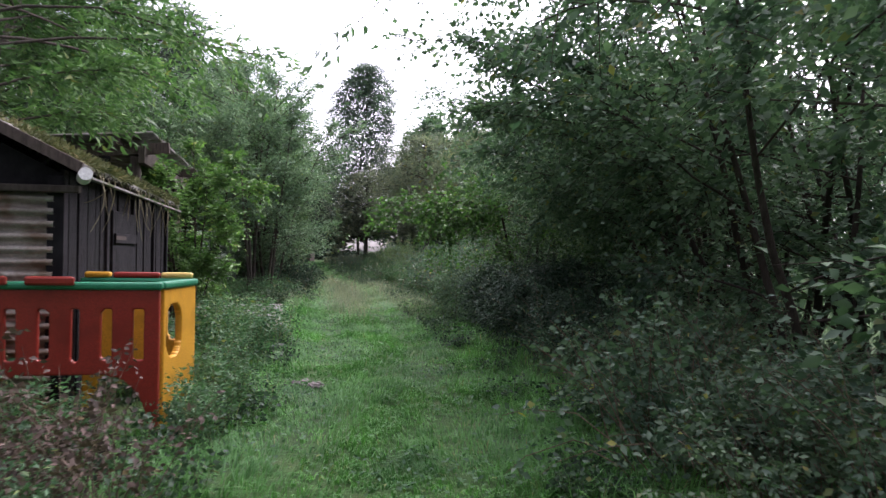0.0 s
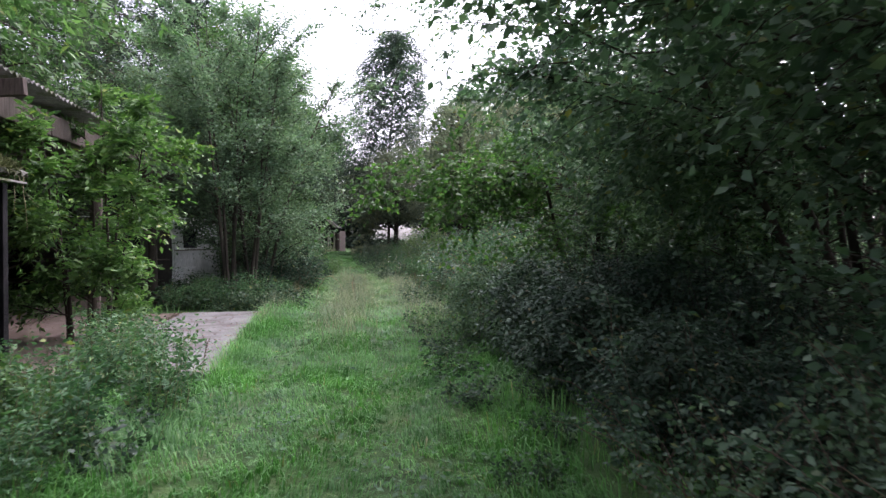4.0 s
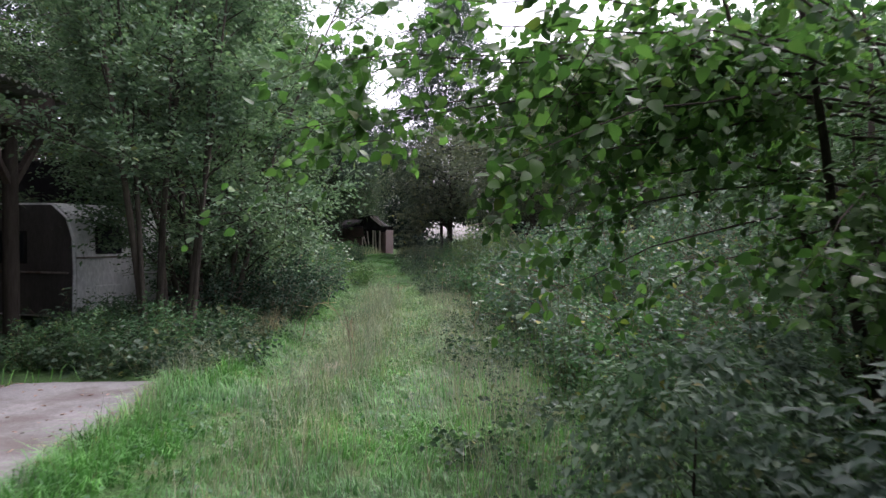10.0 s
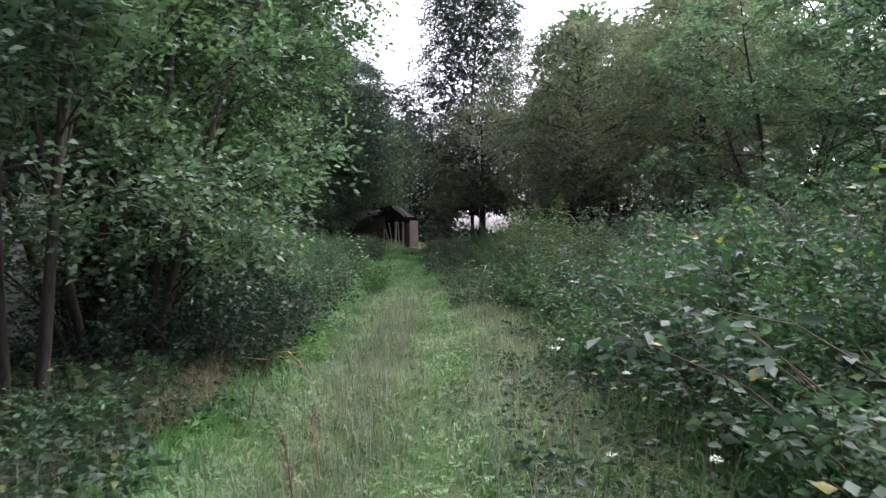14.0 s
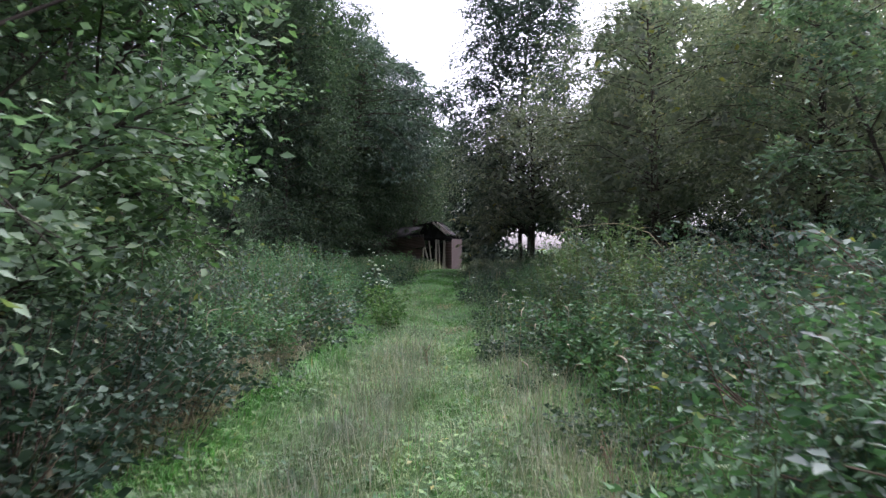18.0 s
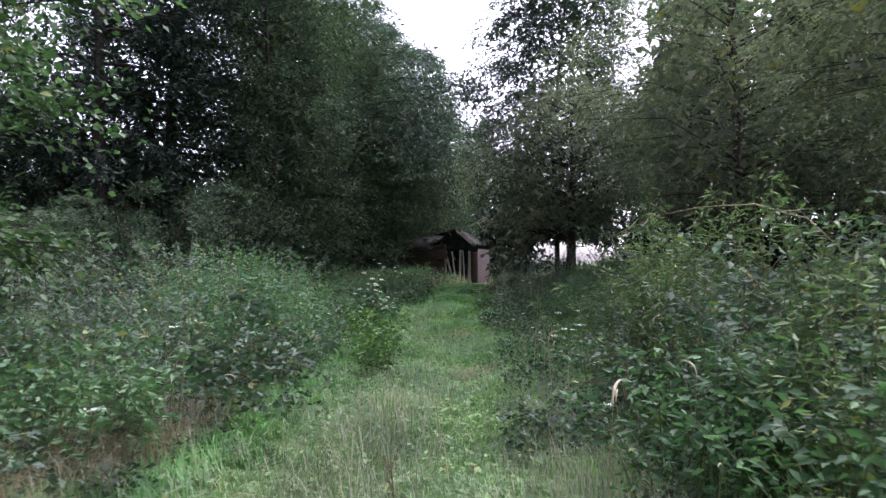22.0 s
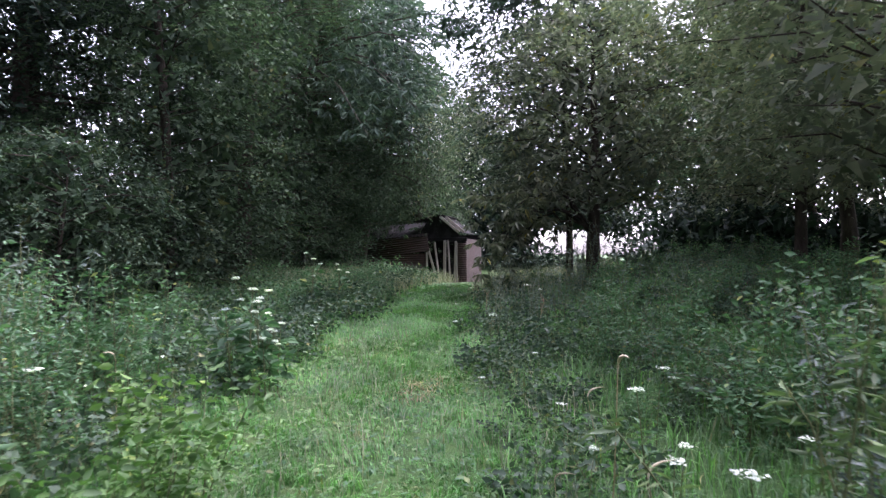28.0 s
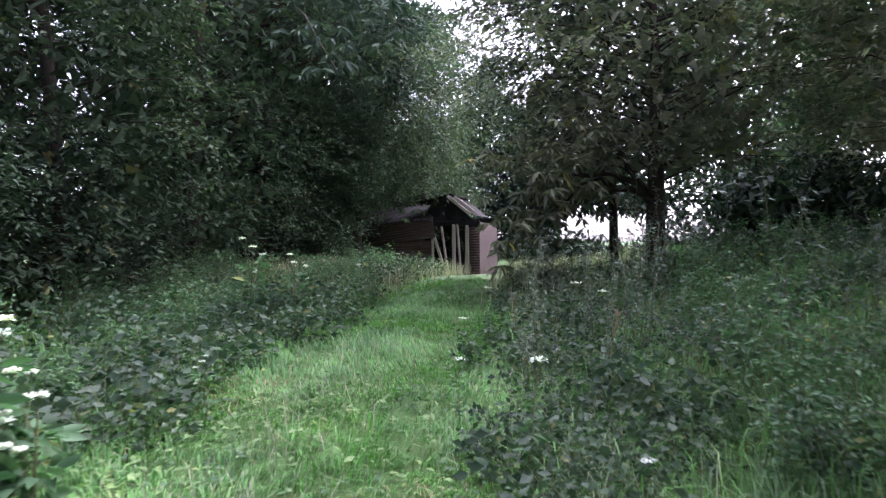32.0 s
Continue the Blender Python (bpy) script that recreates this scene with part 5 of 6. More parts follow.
scatter("nettle_clump", NETTLE, "nettles over the broken edge of the concrete", "weed", "nettles", [(-3.2, 11.4), (-3.6, 11.9), (-3.0, 10.9), (-3.5, 11.2), (-2.8, 11.3), (-3.9, 12.1)], 52, 0.55, 0.8)
scatter("nettle_clump", NETTLE, "nettles at the foot of the play castle", "weed", "nettles", [(-1.95, 5.7), (-1.9, 6.15), (-2.0, 6.6), (-1.8, 5.3), (-1.7, 6.6)], 53, 0.5, 0.65)
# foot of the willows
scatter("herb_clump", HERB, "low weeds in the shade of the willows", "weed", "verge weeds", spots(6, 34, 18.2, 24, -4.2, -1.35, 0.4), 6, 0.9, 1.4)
scatter("bramble_bush", BRAMBLE, "bramble under the willow clump", "bush", "brambles", spots(7, 12, 19.5, 24, -4.2, -2.0, 0.7), 7, 0.5, 0.8)
scatter("nettle_clump", NETTLE, "dark nettles beyond the concrete", "weed", "nettles", spots(50, 14, 18.2, 21.0, -3.6, -1.7, 0.45), 50, 0.45, 0.75)
scatter("dogwood_bush", UNDER, "dogwood bush under the willow clump, shade put into its leaf colour", "bush", "willow undergrowth", [(-4.5, 21.9), (-4.9, 22.6), (-4.8, 23.5), (-5.2, 23.9), (-5.6, 24.6), (-5.2, 21.3)], 37, 0.75, 1.1)
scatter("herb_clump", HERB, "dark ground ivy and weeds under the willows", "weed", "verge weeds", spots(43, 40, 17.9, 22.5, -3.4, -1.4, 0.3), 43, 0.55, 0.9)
# left mound
scatter("bramble_bush", BRAMBLE, "pale green bramble in a waist-high mound", "bush", "brambles", spots(8, 42, 23.0, 32.4, -6.0, -2.1, 0.6), 8, 0.6, 1.25)
scatter("nettle_clump", NETTLE, "tall nettles growing out of the brambles", "weed", "nettles", spots(9, 26, 24.5, 33.0, -4.6, -1.6, 0.5), 9, 0.75, 1.05)
scatter("nettle_clump", NETTLE, "nettles by the bend of the track", "weed", "nettles", spots(10, 26, 33.5, 43, -4.5, -1.6, 0.6), 10, 0.45, 0.75)
scatter("herb_clump", HERB, "low weeds along the track edge", "weed", "verge weeds", spots(11, 26, 24, 40, -2.2, -1.1, 0.5), 11, 0.8, 1.3)
# right bank
scatter("bramble_bush", BRAMBLE, "bramble covering the rising bank", "bush", "brambles", spots(12, 46, 16.5, 31, 2.7, 5.6, 0.72), 12, 0.65, 1.3)
scatter("nettle_clump", NETTLE, "fresh green nettles on the bank", "weed", "nettles", spots(13, 40, 16.6, 34, 2.0, 3.8, 0.5), 13, 0.55, 1.0)
scatter("herb_clump", HERB, "low weeds along the track edge", "weed", "verge weeds", spots(14, 40, 16, 40, 1.3, 2.2, 0.45), 14, 0.5, 1.1)
scatter("goldenrod_clump", STALK, "tall yellow-green goldenrod stalks", "weed", "goldenrod", spots(15, 14, 26.0, 31.0, 2.1, 3.2, 0.3), 15, 0.85, 1.15)
scatter("bramble_bush", BRAMBLE, "bramble in the shade of the plum trees", "bush", "brambles", spots(16, 34, 32.5, 46, 2.6, 6.5, 0.8), 16, 0.35, 0.55)
scatter("nettle_clump", [shrub_meshes("tall_nettle", 115, 1.3, 0.6, 28, 34, 0.068, 0.4, M["nettle"], M["stem"], 0.22, 2, 0.6)], "shoulder-high pale nettles beside the track", "weed", "nettles", spots(22, 18, 29.6, 33.4, -3.4, -1.5, 0.4), 22, 0.72, 1.0)
TALL_NETTLE = [shrub_meshes("tall_nettle", 116 + k, 1.5, 0.5, 26, 34, 0.075, 0.42, M["nettle"], M["stem"], 0.2, 2, 0.7) for k in range(2)]
scatter("nettle_clump", TALL_NETTLE, "head-high dark green nettles on the bank", "weed", "nettles", [(-0.35, 22.3), (0.2, 22.6), (-0.1, 21.6), (0.4, 21.3), (0.6, 22.1), (-0.2, 20.9), (0.3, 20.3), (0.9, 20.8), (0.2, 19.5), (0.8, 19.2)], 24, 0.62, 0.85)
scatter("elder_shoot", SHOOT, "bright yellow-green elder shoot in the nettles", "bush", "elder shoots", [(-5.55, 31.1), (-5.95, 31.9), (-3.0, 9.3)], 23, 0.8, 1.1)
scatter("nettle_clump", NETTLE, "dark nettles in the shade of the plum trees", "weed", "nettles", spots(17, 60, 33.0, 44, 1.9, 6.0, 0.45), 17, 0.35, 0.65)
scatter("herb_clump", HERB, "low mixed weeds in the shade of the plum trees", "weed", "verge weeds", spots(31, 40, 33.5, 42, 1.5, 4.6, 0.4), 31, 0.45, 0.9)
scatter("herb_clump", HERB, "low mixed weeds on the verge", "weed", "verge weeds", spots(32, 22, 33.5, 41, -3.6, -1.2, 0.4), 32, 0.8, 1.4)
scatter("herb_clump", HERB, "mixed weeds closing in on the narrow track", "weed", "verge weeds", spots(60, 46, 37.5, 49, -2.5, -0.85, 0.35), 60, 0.7, 1.3)
scatter("nettle_clump", NETTLE, "grey-green nettles along the narrow track", "weed", "nettles", spots(61, 26, 38.0, 48, -2.6, -1.0, 0.45), 61, 0.4, 0.7)
scatter("herb_clump", HERB, "mixed weeds leaning over the track edge", "weed", "verge weeds", spots(62, 30, 35.0, 45, 1.15, 2.0, 0.35), 62, 0.55, 1.05)
scatter("mugwort", MUGWORT, "thin grey-green mugwort stalks in the verge", "weed", "mugwort", spots(63, 14, 36.5, 44, 1.15, 2.1, 0.35), 63, 0.45, 0.75)
scatter("sapling_bush", SAPLING, "leafy willow sapling under the clump", "bush", "willow saplings", spots(18, 5, 22.6, 24.0, -3.2, -2.3, 0.6), 18, 0.8, 1.25)
scatter("mugwort", MUGWORT, "tall grey-green mugwort stalks with seed plumes", "weed", "mugwort", spots(19, 26, 23.6, 33, -4.6, -1.5, 0.4), 19, 0.8, 1.2)
scatter("mugwort", MUGWORT, "tall grey-green mugwort stalks with seed plumes", "weed", "mugwort", spots(20, 56, 17, 32, 1.95, 3.6, 0.3), 20, 0.5, 0.95)
scatter("mugwort", MUGWORT, "thin grey-green mugwort stalks in the verge", "weed", "mugwort", spots(21, 10, 37, 42, 2.2, 4.2, 0.4), 21, 0.6, 1.0)


# ---- hogweed ----
def hogweed_meshes(seed, h=1.05):
    rng = np.random.default_rng(seed)
    tb, umb, lv = Tubes(), [], []
    line = bend(rng, (0, 0, -0.05), (0.05, 0.02, 1), h, 6, 0, 0.03)
    tb.add(line, np.linspace(0.011, 0.005, 6), 6)
    heads = [(line[-1], 0.05)]
    for k in range(3):
        p = line[2 + k]
        a = rng.uniform(0, 6.28)
        q = bend(rng, p, (math.cos(a) * 0.6, math.sin(a) * 0.6, 1), 0.35, 4, 0.2, 0.05)
        tb.add(q, np.linspace(0.005, 0.003, 4), 5)
        heads.append((q[-1], 0.034))
        lf = unit(rng.normal(0, 1, (14, 3)) * (1, 1, 0.3))
        lv.append(leaf_arrays(rng, np.repeat(p[None], 14, 0) + lf * 0.1, lf, np.full(14, 0.15), 0.5, detail=1))
    for c, r in heads:
        n = 90
        a, rr = rng.uniform(0, 6.28, n), r * np.sqrt(rng.uniform(0, 1, n))
        pts = c + np.stack([rr * np.cos(a), rr * np.sin(a), 0.05 - rr * rr * 2.0 + rng.normal(0, 0.006, n)], 1)
        umb.append(leaf_arrays(rng, pts, rng.normal(0, 1, (n, 3)) * (1, 1, 0.2), np.full(n, 0.022), 0.9, flat=2.0))
        for j in range(0, n, 9):
            tb.add(np.array([c, pts[j]]), (0.002, 0.0012), 3)
    out = [("stalk", tb.mesh("hogweed_stalk", M["stem"])), ("foliage", tri_mesh("hogweed_foliage", *join(lv), M["nettle"]))]
    return out + [("umbel", tri_mesh("hogweed_umbel", *u, M["petal"])) for u in umb]


HOG = [hogweed_meshes(151), hogweed_meshes(152, 0.9)]
for k, (x, y, s) in enumerate(((-6.95, 34.45, 0.85), (-6.85, 34.6, 0.75), (-7.1, 34.5, 0.95), (-6.8, 34.3, 0.65), (-7.15, 34.3, 0.8), (-7.0, 34.7, 0.7), (-9.0, 39.4, 0.9), (-8.7, 39.9, 0.8), (-7.3, 36.3, 0.4))):
    stand("hogweed", HOG[k % 2], x, y, "white-flowered hogweed on the verge", "flower", "hogweed", 77 * k, s)


# ---- grass ----
def build_grass():
    rng = np.random.default_rng(200)

    def cover(n, y0, y1, d0, d1, power=1.0):
        y = y0 + (y1 - y0) * rng.uniform(0, 1, n) ** power
        d = rng.uniform(d0, d1, n)
        x = track_x(y) + d
        ok = ~in_yard(x, y, 0.02)
        return x[ok], y[ok], d[ok]

    # tufts of short grass, lusher on one side, worn in the two ruts
    x, y, d = cover(27000, 2.2, 46, -1.9, 1.9, 1.05)
    rut = np.exp(-((np.abs(d) - 0.6) / 0.2) ** 2)
    keep = (rng.uniform(0, 1, len(x)) > 0.25 * rut) & ~((y > 17.7) & (y < 25) & (d < -1.35)) & (((x + 2.62) / 0.2) ** 2 + ((y - 18.9) / 0.32) ** 2 > 1)
    x, y, d, rut = x[keep], y[keep], d[keep], rut[keep]
    per = 8
    lie = 2.2 * np.sin(x * 1.3 + 0.7 * y) + 2.6 * np.sin(0.9 * y - 1.1 * x) + rng.normal(0, 0.6, len(x))
    big = rng.uniform(0.6, 1.5, len(x)) * (0.8 + 0.4 * np.sin(x * 1.9 + np.sin(y * 1.3) * 2) * np.sin(y * 1.6 + x))
    hgt = np.repeat((0.085 + 0.06 * np.exp(-((d + 1.2) / 0.35) ** 2) + 0.06 * ease((np.abs(d) - 1.0) / 0.5)) * big * (1 - 0.4 * rut), per)
    r = np.abs(rng.normal(0, 0.06, len(hgt)))
    a = rng.uniform(0, 2 * np.pi, len(hgt))
    lie = np.repeat(lie, per) + rng.normal(0, 0.55, len(hgt))
    x, y = np.repeat(x, per) + r * np.cos(a), np.repeat(y, per) + r * np.sin(a)
    ok = ~in_yard(x, y, 0.0)
    x, y, hgt, lie = x[ok], y[ok], hgt[ok] * rng.uniform(0.5, 1.25, ok.sum()), lie[ok]
    faded = rng.uniform(0, 1, len(x)) < 0.8 * ease((y - 15) / 6) * (1 - 0.75 * ease((y - 28) / 5)) * ease((x - track_x(y) + 1.25) / 0.5)
    for name, sel, leaf, label in (("track_grass", ~faded, M["grass"], "short bright green grass on the worn track"), ("faded_grass", faded, M["faded_grass"], "dull olive grass on the worn track")):
        v, t = blades(rng, x[sel], y[sel], ground_z(x[sel], y[sel]) - 0.01, hgt[sel] + 0.03, np.full(sel.sum(), 0.0105), 1.7, lie[sel])
        tagged(new(name, tri_mesh(name, v, t, leaf)), label, "grass", kind="stuff")
    # clover and small herbs in the sward
    x, y, d = cover(26000, 2.2, 45, -1.7, 1.7, 1.2)
    keep = np.sin(x * 2.1 + 1.3 * np.sin(y * 1.7)) + np.sin(y * 2.9 + x) > rng.uniform(-1.2, 1.6, len(x))
    x, y = x[keep], y[keep]
    p = np.stack([x, y, ground_z(x, y) + rng.uniform(0.01, 0.09, len(x))], 1)
    v, t = leaf_arrays(rng, p, rng.normal(0, 1, p.shape) * (1, 1, 0.25), rng.uniform(0.025, 0.065, len(x)), 0.6, flat=2.0)
    tagged(new("clover", tri_mesh("clover", v, t, M["nettle"])), "small clover and plantain leaves in the track grass", "herb", kind="stuff")
    # broad-leaved weeds trodden flat further on
    x, y, d = cover(8500, 19, 37, -1.2, 1.3)
    keep = np.sin(x * 2.6 + 1.7 * np.sin(y * 1.1)) + np.sin(y * 2.3 - x) > rng.uniform(-1.8, 1.2, len(x))
    x, y = x[keep], y[keep]
    p = np.stack([x, y, ground_z(x, y) + rng.uniform(0.04, 0.15, len(x))], 1)
    v, t = leaf_arrays(rng, p, rng.normal(0, 1, p.shape) * (1, 1, 0.3), rng.uniform(0.03, 0.07, len(x)), 0.55, flat=2.0)
    tagged(new("plantain", tri_mesh("plantain", v, t, M["pale_herb"])), "small pale plantain leaves among the track grass", "herb", kind="stuff")
    # seeding grass, thick in the middle strip further on
    x, y, d = cover(90000, 12, 38, -2.0, 2.2)
    band = np.exp(-(d / 0.38) ** 2) * 0.8 + np.exp(-((d + 1.6) / 0.28) ** 2) + 0.95 * np.exp(-((d - 1.5) / 0.42) ** 2)
    keep = rng.uniform(0, 1, len(x)) < band * ease((y - 12) / 5) * (1 - ease((y - 26) / 6) * 0.8)
    x, y = x[keep], y[keep]
    v, t = blades(rng, x, y, ground_z(x, y), rng.uniform(0.14, 0.42, len(x)), 0.0042 + 0 * x, 1.1)
    tagged(new("seeding_grass", tri_mesh("seeding_grass", v, t, M["pale_grass"])), "long straw-coloured seeding grass along the track", "grass", kind="stuff")
    # bleached grass at the foot of the mound
    x, y, d = cover(20000, 19.5, 28, -2.7, -1.3)
    keep = np.sin(x * 2.3 + y) + np.sin(y * 1.9) > rng.uniform(-1.9, 1.2, len(x))
    x, y = x[keep], y[keep]
    v, t = blades(rng, x, y, ground_z(x, y), rng.uniform(0.2, 0.52, len(x)), 0.005 + 0 * x, 1.4)
    tagged(new("bleached_grass", tri_mesh("bleached_grass", v, t, M["dry"])), "brownish dry seeding grass below the bramble mound", "grass", kind="stuff")
    # long grass on both verges
    x, y, d = cover(34000, 2.0, 44, -2.6, 2.6)
    keep = (np.abs(d) > 1.15) & ~((y > 17.7) & (y < 25) & (d < -1.35)) & (np.sin(x * 3.1 + y) + np.sin(y * 2.2 - x * 1.4) > rng.uniform(-1.6, 1.4, len(x)))
    x, y = x[keep], y[keep]
    v, t = blades(rng, x, y, ground_z(x, y), rng.uniform(0.12, 0.36, len(x)), 0.008 + 0 * x, 1.4)
    tagged(new("verge_grass", tri_mesh("verge_grass", v, t, M["grass"])), "long arching green grass on the verge", "grass", kind="stuff")
    # tall soft grass under the orchard trees, blades coloured darker for their shade
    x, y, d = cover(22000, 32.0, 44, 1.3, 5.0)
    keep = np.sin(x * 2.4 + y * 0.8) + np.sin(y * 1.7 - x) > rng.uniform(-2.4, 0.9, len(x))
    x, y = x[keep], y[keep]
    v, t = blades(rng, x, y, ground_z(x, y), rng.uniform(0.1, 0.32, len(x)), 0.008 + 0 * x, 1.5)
    tagged(new("orchard_grass", tri_mesh("orchard_grass", v, t, M["shade_grass"])), "soft grass under the plum trees, their shade put into its colour", "grass", kind="stuff")
    # grass hanging over the edge of the concrete
    n = 2600
    u, w = rng.uniform(-6.5, 0.1, n), 0.03 + np.abs(rng.normal(0, 0.07, n)) - 0.1 * (rng.uniform(0, 1, n) < 0.3)
    x, y = -3.85 + u * UX + w * UY, 17.8 + u * UY - w * UX
    v, t = blades(rng, x, y, np.full(n, 0.12), rng.uniform(0.12, 0.3, n), np.full(n, 0.008), 1.5)
    tagged(new("edge_grass", tri_mesh("edge_grass", v, t, M["grass"])), "green grass hanging over the concrete edge", "grass", kind="stuff")
    # tall pale grass on the rise before the old shed
    n = 9000
    x, y = rng.uniform(-14, -4.6, n), rng.uniform(41, 52.5, n)
    keep = np.abs(x - track_x(y)) > 0.7
    x, y = x[keep], y[keep]
    v, t = blades(rng, x, y, ground_z(x, y), rng.uniform(0.25, 0.55, len(x)), np.full(len(x), 0.011), 0.9)
    tagged(new("tall_grass", tri_mesh("tall_grass", v, t, M["pale_grass"])), "tall pale seeding grass before the old shed", "grass", kind="stuff")
    # meadow grass off the track
    x, y, d = cover(52000, 2.0, 58, -7, 6.0)
    keep = (np.abs(d) > 1.3) & ~((y > 17.7) & (y < 25) & (d < 0))
    x, y = x[keep], y[keep]
    inside = ((x + 5.2) ** 2 < 6) & (y > 6) & (y < 11.2)
    x, y = x[~inside], y[~inside]
    v, t = blades(rng, x, y, ground_z(x, y), rng.uniform(0.1, 0.3, len(x)), 0.009 + 0 * x, 1.3)
    tagged(new("rough_grass", tri_mesh("rough_grass", v, t, M["grass"])), "rough knee-high grass among the weeds", "grass", kind="stuff")


build_grass()


# ---- small things on the ground ----
M["earth"] = surface("bare_earth", [(0.3, (0.19, 0.16, 0.12)), (0.7, (0.33, 0.29, 0.22))], 7, 0.95, None, 60, 0.8, 0.02)
M["slate"] = surface("broken_slate", [(0.3, (0.10, 0.09, 0.085)), (0.7, (0.22, 0.2, 0.185))], 9, 0.8, None, 60, 0.4, 0.005)


def bare_patch(x0, y0, r, seed, name="bare_patch", label="trodden patch of bare earth in the grass"):
    """Thin crust of earth that follows the ground, with crumbs on it."""
    rng = np.random.default_rng(seed)
    n, rings = 26, 4
    th = np.linspace(0, 2 * np.pi, n, endpoint=False)
    rad = r * (1 + 0.25 * np.sin(2 * th + seed) + 0.15 * np.sin(5 * th) + rng.normal(0, 0.08, n))
    v = [(x0, y0, gz(x0, y0) + 0.02)]
    for k in range(1, rings + 1):
        for a, q in zip(th, rad):
            x, y = x0 + q * k / rings * math.cos(a) * 0.8, y0 + q * k / rings * math.sin(a) * 1.4
            v.append((x, y, gz(x, y) + (0.018 if k < rings else -0.01) + rng.normal(0, 0.003)))
    t = [(0, 1 + i, 1 + (i + 1) % n) for i in range(n)]
    for k in range(rings - 1):
        for i in range(n):
            a, b = 1 + k * n + i, 1 + k * n + (i + 1) % n
            t += [(a, a + n, b + n), (a, b + n, b)]
    ob = tagged(new(name, tri_mesh(name, v, t, M["earth"], True)), label, "bare soil")
    return ob


for k, (x, y, r) in enumerate(((-2.62, 18.9, 0.15),)):
    bare_patch(x, y, r, 400 + k)


def dry_patch(x0, y0, r, seed):
    """Flattened straw where the grass has died off."""
    rng = np.random.default_rng(seed)
    n = 420
    x, y = x0 + rng.normal(0, r * 0.5, n), y0 + rng.normal(0, r * 0.9, n)
    v, t = blades(rng, x, y, ground_z(x, y), rng.uniform(0.04, 0.1, n), np.full(n, 0.007), 2.4)
    tagged(new("dry_grass", tri_mesh("dry_grass", v, t, M["dry"])), "patch of flattened straw-coloured dead grass", "dry grass", kind="stuff")


for k, (x, y, r) in enumerate(((-4.5, 31.6, 0.34), (-7.7, 36.9, 0.4), (-5.6, 35.0, 0.3), (-2.0, 22.0, 0.35))):
    dry_patch(x, y, r, 420 + k)


def chip(seed, size):
    rng = random.Random(seed)
    bm = boxed(-size, -size * 0.6, 0, size, size * 0.6, size * 0.22)
    for v in bm.verts:
        v.co += Vector((rng.uniform(-1, 1), rng.uniform(-1, 1), rng.uniform(-0.2, 0.2))) * size * 0.35
    return bm


heap = thing("slate_heap", pose(-1.48, 7.8, gz(-1.48, 7.8)), "small heap of broken pale slates in the grass", "rubble")
rr = random.Random(9)
for k in range(16):
    part("slate", chip(k, rr.uniform(0.03, 0.06)), M["slate"], heap, "", pose(rr.gauss(0, 0.12), rr.gauss(0, 0.12), 0.0 + 0.012 * (k % 5), rr.uniform(-22, 22), rr.uniform(-22, 22), rr.uniform(0, 360)))


def litter():
    """Dead leaves and crumbs on the concrete, moss in the joint."""
    rng = np.random.default_rng(500)
    n = 900
    u, v = rng.uniform(-6.3, -0.05, n), rng.uniform(-3.6, -0.05, n)
    near = rng.uniform(0, 1, n) < 0.4
    v = np.where(near, -1.56 + rng.normal(0, 0.1, n), v)
    edge = rng.uniform(0, 1, n) < 0.25
    v = np.where(edge, -np.abs(rng.normal(0, 0.12, n)), v)
    x, y = -3.85 + u * UX + v * UY, 17.8 + u * UY - v * UX
    p = np.stack([x, y, np.full(n, 0.222)], 1)
    ax = rng.normal(0, 1, (n, 3)) * (1, 1, 0.08)
    vv, tt = leaf_arrays(rng, p, ax, rng.uniform(0.02, 0.06, n), 0.6, flat=4.0, detail=1)
    tagged(new("leaf_litter", tri_mesh("leaf_litter", vv, tt, M["dead"])), "dead leaves and crumbs scattered on the concrete", "litter", kind="stuff")
    n = 1500
    u = rng.uniform(-6.3, 0, n)
    joint = rng.uniform(0, 1, n) < 0.4
    v = np.where(joint, -1.56 + rng.normal(0, 0.03, n), -3.63 + rng.normal(0, 0.04, n))
    keep = np.sin(u * 3.1) + np.sin(u * 7.3 + 2) > rng.uniform(-1.4, 1.2, n)
    x, y = (-3.85 + u * UX + v * UY)[keep], (17.8 + u * UY - v * UX)[keep]
    vv, tt = blades(rng, x, y, np.full(len(x), 0.2), rng.uniform(0.02, 0.07, len(x)), 0.006 + 0 * x, 1.5)
    tagged(new("joint_weeds", tri_mesh("joint_weeds", vv, tt, M["moss"])), "moss and dry grass in the concrete joints", "weeds", kind="stuff")


litter()


# a twig of the first sallow hangs over the track
def hanging_twig():
    rng = np.random.default_rng(510)
    tree = next(o for o in scene.objects if o.name == "sallow_tree")
    p0, p2 = np.array([-2.6, 0.4, 3.6]), np.array([-4.75, 1.0, 2.95])
    f = np.linspace(0, 1, 7)[:, None]
    line = p0 * (1 - f) + p2 * f + np.array([0, 0, 0.35]) * (f * (1 - f) * 4)
    tb = Tubes()
    tb.add(line, np.linspace(0.009, 0.003, 7), 5)
    st = line[[2, 3, 4, 4, 5, 5, 6, 6, 6]]
    wd = unit(np.array([[-1, 0.2, -0.3]]) + rng.normal(0, 0.5, (9, 3)))
    v, t = sprays(rng, st, wd, rng.uniform(0.2, 0.4, 9), 8, 0.075, 0.45, 0.5, detail=1)
    part("branchwork", tb.mesh("hanging_twig", M["dark_bark"]), None, tree)["kind"] = "stuff"
    part("crown", tri_mesh("hanging_twig_leaf", v, t, M["sallow"]), None, tree)["kind"] = "stuff"


hanging_twig()


